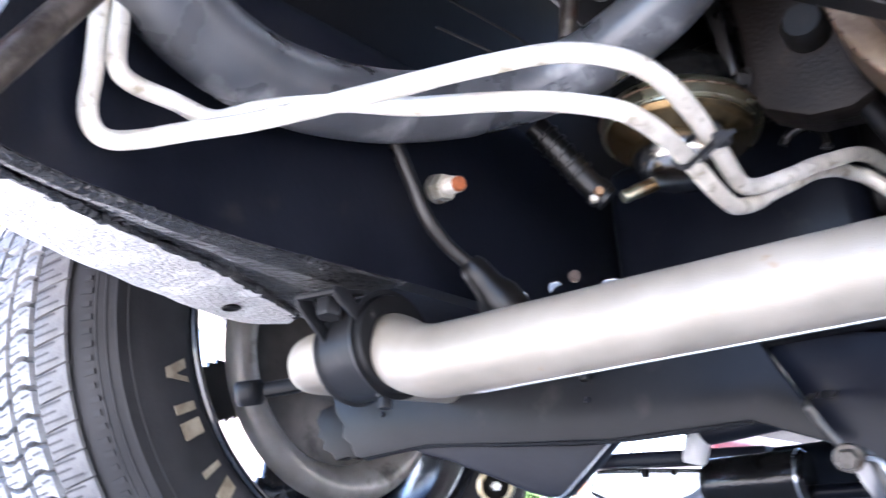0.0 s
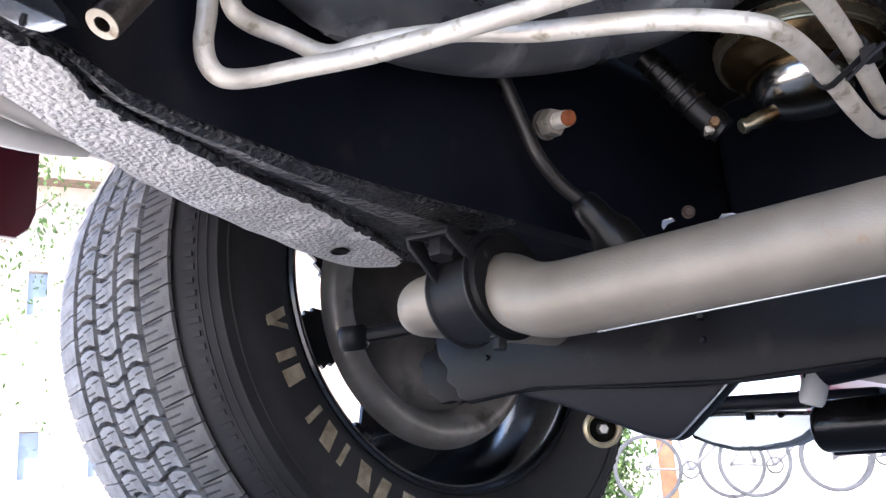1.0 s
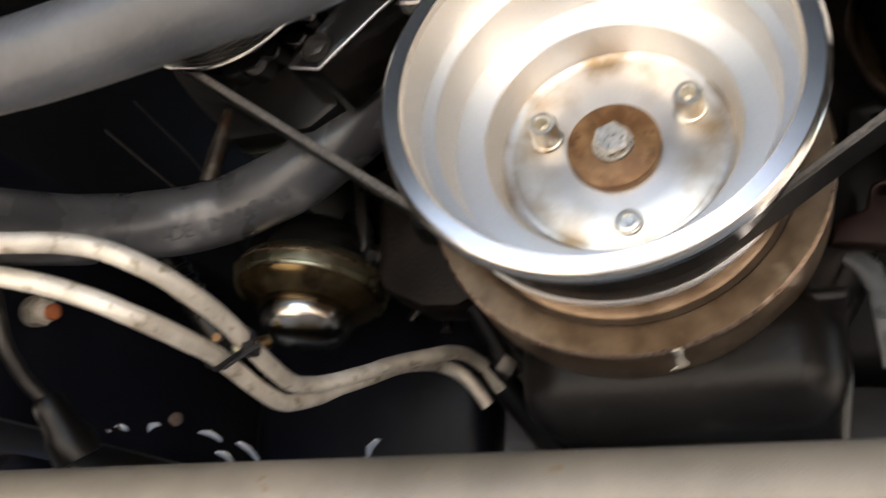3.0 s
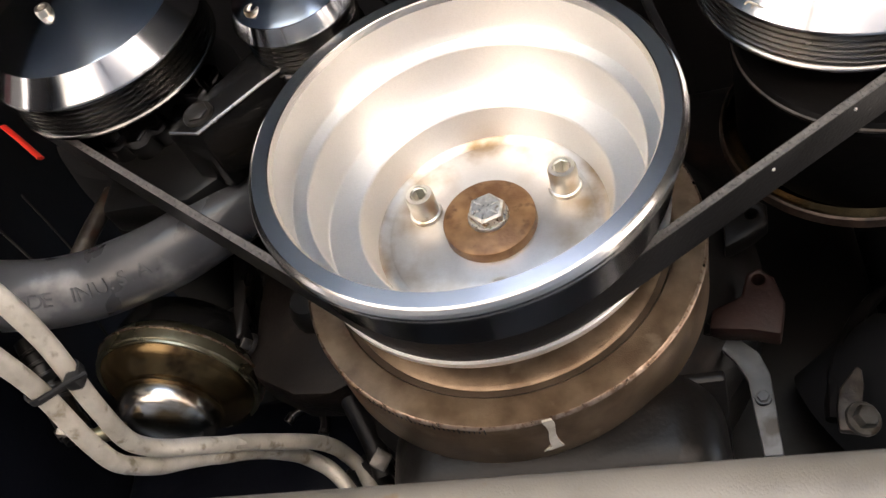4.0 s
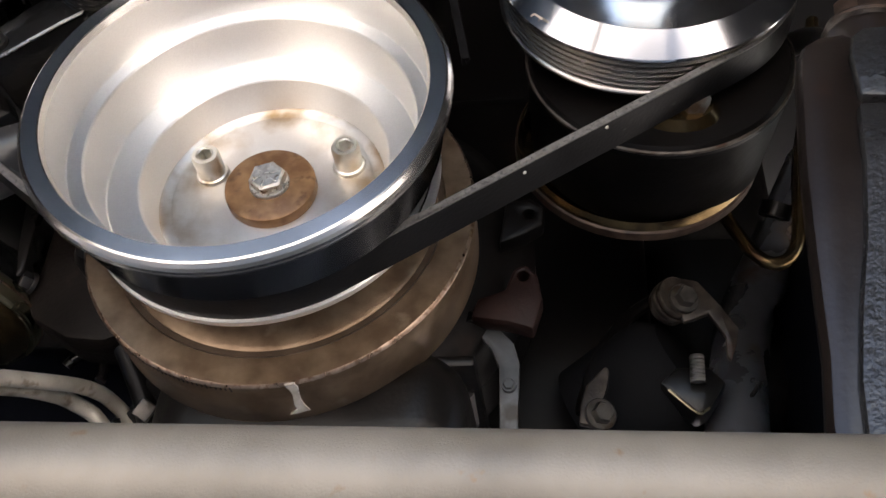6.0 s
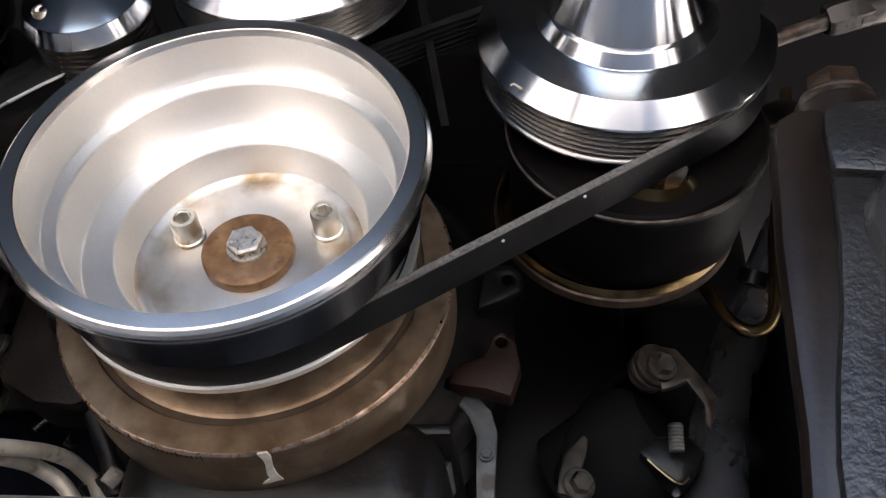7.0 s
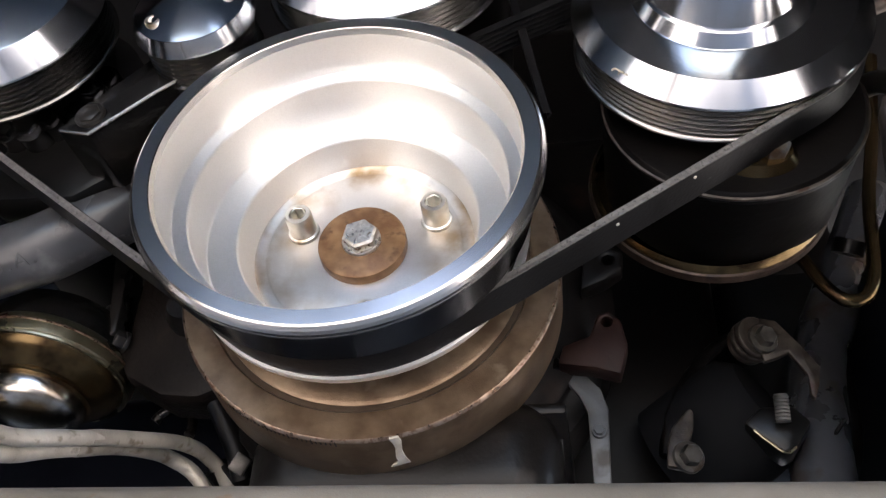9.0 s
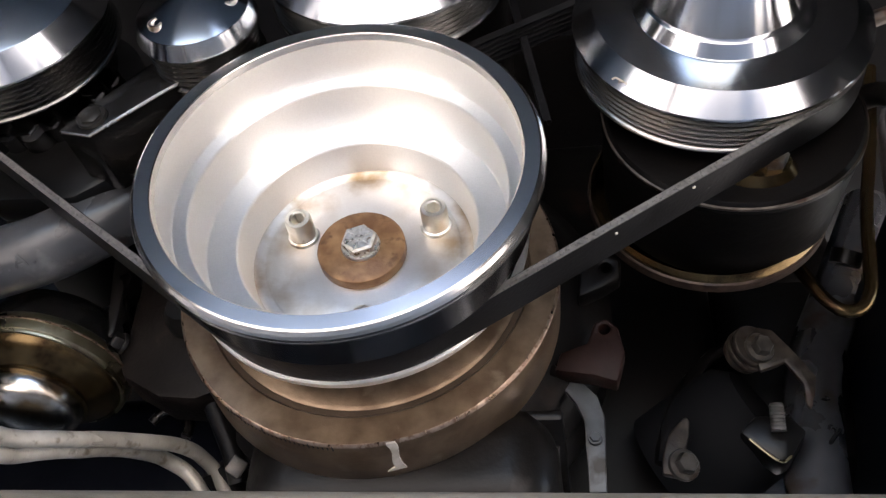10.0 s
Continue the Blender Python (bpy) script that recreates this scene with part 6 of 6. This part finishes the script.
def windowed(k, i):
    """Whether the cell at step k and ring i lies in a window."""
    off = (k * 360 / SECT + 1.5 - 164 + 36) % 72 - 36
    half = {2: 13, 3: 17, 4: 19, 5: 17}.get(i, -1)
    return abs(off) < half


for k in range(SECT):
    q = (k + 1) % SECT
    for i in range(len(radii) - 1):
        here = windowed(k, i)
        if not here:
            bm.faces.new((front[k][i], front[q][i], front[q][i + 1], front[k][i + 1]))
            bm.faces.new((back[k][i], back[q][i], back[q][i + 1], back[k][i + 1]))
        if here != windowed(q, i):
            bm.faces.new((front[q][i], front[q][i + 1], back[q][i + 1], back[q][i]))
        if i and here != windowed(k, i - 1):
            bm.faces.new((front[k][i], front[q][i], back[q][i], back[k][i]))
bmesh.ops.remove_doubles(bm, verts=bm.verts, dist=1e-6)
bm.transform(wm @ Matrix.Translation((0, 0, -0.125)))
part("wheel_disc", bm, WHEEL, wheel, "black slotted wheel disc", 30)

brake = thing("brake_backing_plate", "dull grey round brake backing plate inside the wheel", "brake plate", at_axis(HUB - WAX * 0.045 + Vector((0.007, 0.012, -0.008)), WAX))
bp = PLACE[brake.name]
part("lip", lathe([(0.108, -0.012), (0.112, -0.004), (0.118, 0.006), (0.126, 0.012), (0.134, 0.0135), (0.142, 0.011), (0.1480, 0.004), (0.1500, -0.004), (0.146, -0.010), (0.12, -0.014)], bp, 96, closed=True), BRAKE_PALE, brake, "rounded paler outer lip")
part("plate", lathe([(0, -0.004), (0.045, -0.004), (0.052, -0.010), (0.085, -0.012), (0.098, -0.014), (0.112, -0.012), (0.11, -0.017), (0, -0.017)], bp, 72), BRAKE_DARK, brake, "dark dished centre")
part("cup", lathe([(0, 0.012), (0.011, 0.012), (0.013, 0.008), (0.013, -0.008), (0, -0.008)], at_axis(HUB + WAX * 0.045 + Vector((0, -0.085, 0.045)), (0.7, -0.4, -0.1)), 32), BRAKE_PALE, brake, "small grey cup")
part("link_arm", block((0.10, 0.012, 0.010), pose(-0.47, 0.057, 0.2275, 0, -6, 38), 0.003), ARM_PAINT, brake, "flat grey steering arm")
part("arm_end", lathe([(0, 0.008), (0.0085, 0.008), (0.0105, 0.005), (0.0105, -0.006), (0.008, -0.009), (0, -0.009)], at_axis((-0.5, 0.031, 0.2235), (0.1, -0.2, 1)), 28), ARM_PAINT, brake)
part("knuckle", block((0.09, 0.07, 0.07), pose(-0.585, 0.27, 0.245, 0, 0, -10), 0.025, 4), CHASSIS, brake, "black steering knuckle")

# ---- far yard: building, hedge, tree, bicycles ----
def far(t_yaw, d, z=0.0):
    """A place d metres off, t_yaw degrees left of straight astern."""
    return Vector((-d * math.sin(radians(t_yaw)), d * math.cos(radians(t_yaw)), z))


house = thing("house", "tan brick house with blue windows across the yard", "house", far(66, 17))
hm = Matrix.Translation(far(66, 17)) @ Matrix.Rotation(radians(66), 4, "Z")
cuts = [(x, z) for z in (1.0, 3.8) for x in (-5.0, -3.4, -1.6, -0.55, 0.55, 2.2, 3.8)]
xs = sorted({-7.0, 7.0} | {x - 0.16 for x, _ in cuts} | {x + 0.16 for x, _ in cuts})
zs = [0, 1.0, 1.8, 3.8, 4.6, 6.2]
bm = bmesh.new()
grid = {}
def corner(i, j, d):
    """A shared corner of the wall's grid, on its front or back."""
    if (i, j, d) not in grid:
        grid[i, j, d] = bm.verts.new((xs[i], d, zs[j]))
    return grid[i, j, d]
for i, (xa, xb) in enumerate(zip(xs, xs[1:])):
    for j, (za, zb) in enumerate(zip(zs, zs[1:])):
        if not any(abs((xa + xb) / 2 - x) < 0.1 and abs(za - z) < 0.05 for x, z in cuts):
            for d in (-0.15, 0.15):
                bm.faces.new([corner(i, j, d), corner(i + 1, j, d), corner(i + 1, j + 1, d), corner(i, j + 1, d)])
for e in [e for e in bm.edges if len(e.link_faces) == 1 and e.verts[0].co.y < 0]:
    (i, j), (k, l) = [next(key[:2] for key, v in grid.items() if v == w) for w in e.verts]
    bm.faces.new([corner(i, j, -0.15), corner(k, l, -0.15), corner(k, l, 0.15), corner(i, j, 0.15)])
bm.transform(hm)
part("wall", bm, WALL_TAN, house, smooth=0)
for x, z in cuts:
    win = part("window", block((0.31, 0.05, 0.78), hm @ Matrix.Translation((x, 0.05, z + 0.4)), 0.004), BLUE, house, "blue window pane", 0)
part("roof", slab([(-1.2, 6.2), (1.2, 6.2), (0.0, 7.2)], 14.6, hm @ Matrix(((0, 0, 1, -7.3), (1, 0, 0, 0.6), (0, 1, 0, 0), (0, 0, 0, 1)))), BARK, house, smooth=0)


def leaves(n, centre, spread, size, seed):
    rnd = random.Random(seed)
    bm = bmesh.new()
    for _ in range(n):
        p = Vector(centre) + Vector([rnd.gauss(0, s) for s in spread])
        if p.z < 0.03:
            p.z = 0.03 + abs(p.z) * 0.3
        e = Euler((rnd.uniform(0, 6.3), rnd.uniform(0, 6.3), rnd.uniform(0, 6.3))).to_matrix()
        s = size * rnd.uniform(0.6, 1.3)
        vs = [bm.verts.new(p + e @ Vector(v)) for v in ((-s, 0, 0), (0, -s * 0.45, s * 0.12), (s, 0, 0), (0, s * 0.45, s * 0.12))]
        bm.faces.new(vs)
    return bm


hedge = thing("hedge", "dense green hedge beside the bicycles", "hedge", far(34.4, 11))
part("foliage", leaves(6000, far(34.8, 11, 0.75), (0.2, 0.4, 0.42), 0.045, 3), LEAF, hedge, smooth=0)
part("stems", tube([far(34.4, 11, 0), far(34.5, 11, 0.5), far(34.6, 11, 1.1)], 0.03, 8), BARK, hedge)
tree = thing("tree", "young leafy tree in front of the house", "tree", far(78, 9))
part("trunk", tube([far(78, 9, 0), far(78, 9, 1.4), far(77.5, 9, 2.8), far(77, 9, 4.2)], lambda t: 0.09 - 0.05 * t, 12), BARK, tree)
for yw, z in ((70, 2.9), (68, 3.3), (75, 2.9)):
    part("limb", tube([far(78, 9, 1.7), far((yw + 78) / 2, 9, (z + 1.9) / 2), far(yw, 9, z)], lambda t: 0.016 - 0.011 * t, 8), BARK, tree)
bm = merged(leaves(1100, far(72, 9, 3.2), (0.5, 0.6, 0.6), 0.035, 5), leaves(160, far(65.5, 9, 1.9), (0.3, 0.5, 0.7), 0.03, 6), leaves(900, far(77, 9, 3.5), (0.6, 0.6, 0.5), 0.035, 7))
part("crown", bm, LEAF, tree, "sparse light-green leaves", smooth=0)

post = thing("brick_pier", "orange-brown brick pier behind the bicycles", "pier", far(30.2, 10.6))
part("pier", block((0.18, 0.3, 1.1), Matrix.Translation(far(30.2, 10.6, 0.55)) @ Matrix.Rotation(radians(28), 4, "Z"), 0.02), TAN_PLASTIC, post)


def bicycle(place):
    bk = thing("bicycle", "pale bicycle leaning in a row across the yard", "bicycle", place, group="bicycles across the yard")
    m = PLACE[bk.name]
    for x in (0.0, 1.02):
        wheel_m = m @ Matrix.Translation((x, 0, 0.34)) @ Matrix.Rotation(radians(90), 4, "X")
        w = part("wheel", lathe([(0.304, -0.012), (0.318, -0.018), (0.336, -0.014), (0.342, 0), (0.336, 0.014), (0.318, 0.018), (0.304, 0.012)], wheel_m, 48, closed=True), GREY_CYCLE, bk)
        part("hub", lathe([(0, 0.04), (0.02, 0.04), (0.014, 0.02), (0.014, -0.02), (0.02, -0.04), (0, -0.04)], wheel_m, 16), GREY_CYCLE, w)
        part("spokes", merged(*[tube([wheel_m @ Vector((0.015 * math.cos(a), 0.015 * math.sin(a), 0.02 * (-1) ** k)), wheel_m @ Vector((0.314 * math.cos(a + 0.2), 0.314 * math.sin(a + 0.2), 0))], 0.0022, 4, smooth=False) for k, a in enumerate([2 * math.pi * j / 20 for j in range(20)])]), GREY_CYCLE, w)
    P = lambda x, y, z: m @ Vector((x, y, z))
    for a, b, r in (((0.42, 0, 0.3), (0.28, 0, 0.82), 0.016), ((0.42, 0, 0.3), (0.92, 0, 0.72), 0.019), ((0.32, 0, 0.74), (0.89, 0, 0.8), 0.016), ((0, 0.03, 0.34), (0.42, 0.03, 0.3), 0.01), ((0, 0.03, 0.34), (0.31, 0.02, 0.76), 0.009), ((1.02, 0.03, 0.34), (0.9, 0.0, 0.8), 0.013), ((0.9, 0, 0.8), (0.86, 0, 0.96), 0.014)):
        part("frame_tube", tube([P(*a), P(*b)], r, 10, smooth=False), CYCLE, bk)
    part("saddle", block((0.26, 0.14, 0.05), m @ Matrix.Translation((0.25, 0, 0.92)), 0.02, 3), TIE, bk)
    part("seat_post", tube([P(0.28, 0, 0.8), P(0.26, 0, 0.92)], 0.012, 8, smooth=False), GREY_CYCLE, bk)
    part("handlebar", tube([P(0.72, -0.28, 1.0), P(0.84, -0.2, 1.02), P(0.86, 0, 0.97), P(0.84, 0.2, 1.02), P(0.72, 0.28, 1.0)], 0.012, 8), GREY_CYCLE, bk)
    part("crank_set", lathe([(0.07, 0.004), (0.085, 0.004), (0.088, 0), (0.085, -0.004), (0.07, -0.004)], m @ Matrix.Translation((0.42, -0.05, 0.3)) @ Matrix.Rotation(radians(90), 4, "X"), 32, closed=True), GREY_CYCLE, bk)
    return bk


one = bicycle(Matrix.Translation(far(31.6, 9.2)) @ Matrix.Rotation(radians(22), 4, "Z"))
for yw, d, tw in ((26.5, 9.8, 30), (20.6, 9.4, 18)):
    copy_thing(one, Matrix.Translation(far(yw, d)) @ Matrix.Rotation(radians(tw), 4, "Z"))
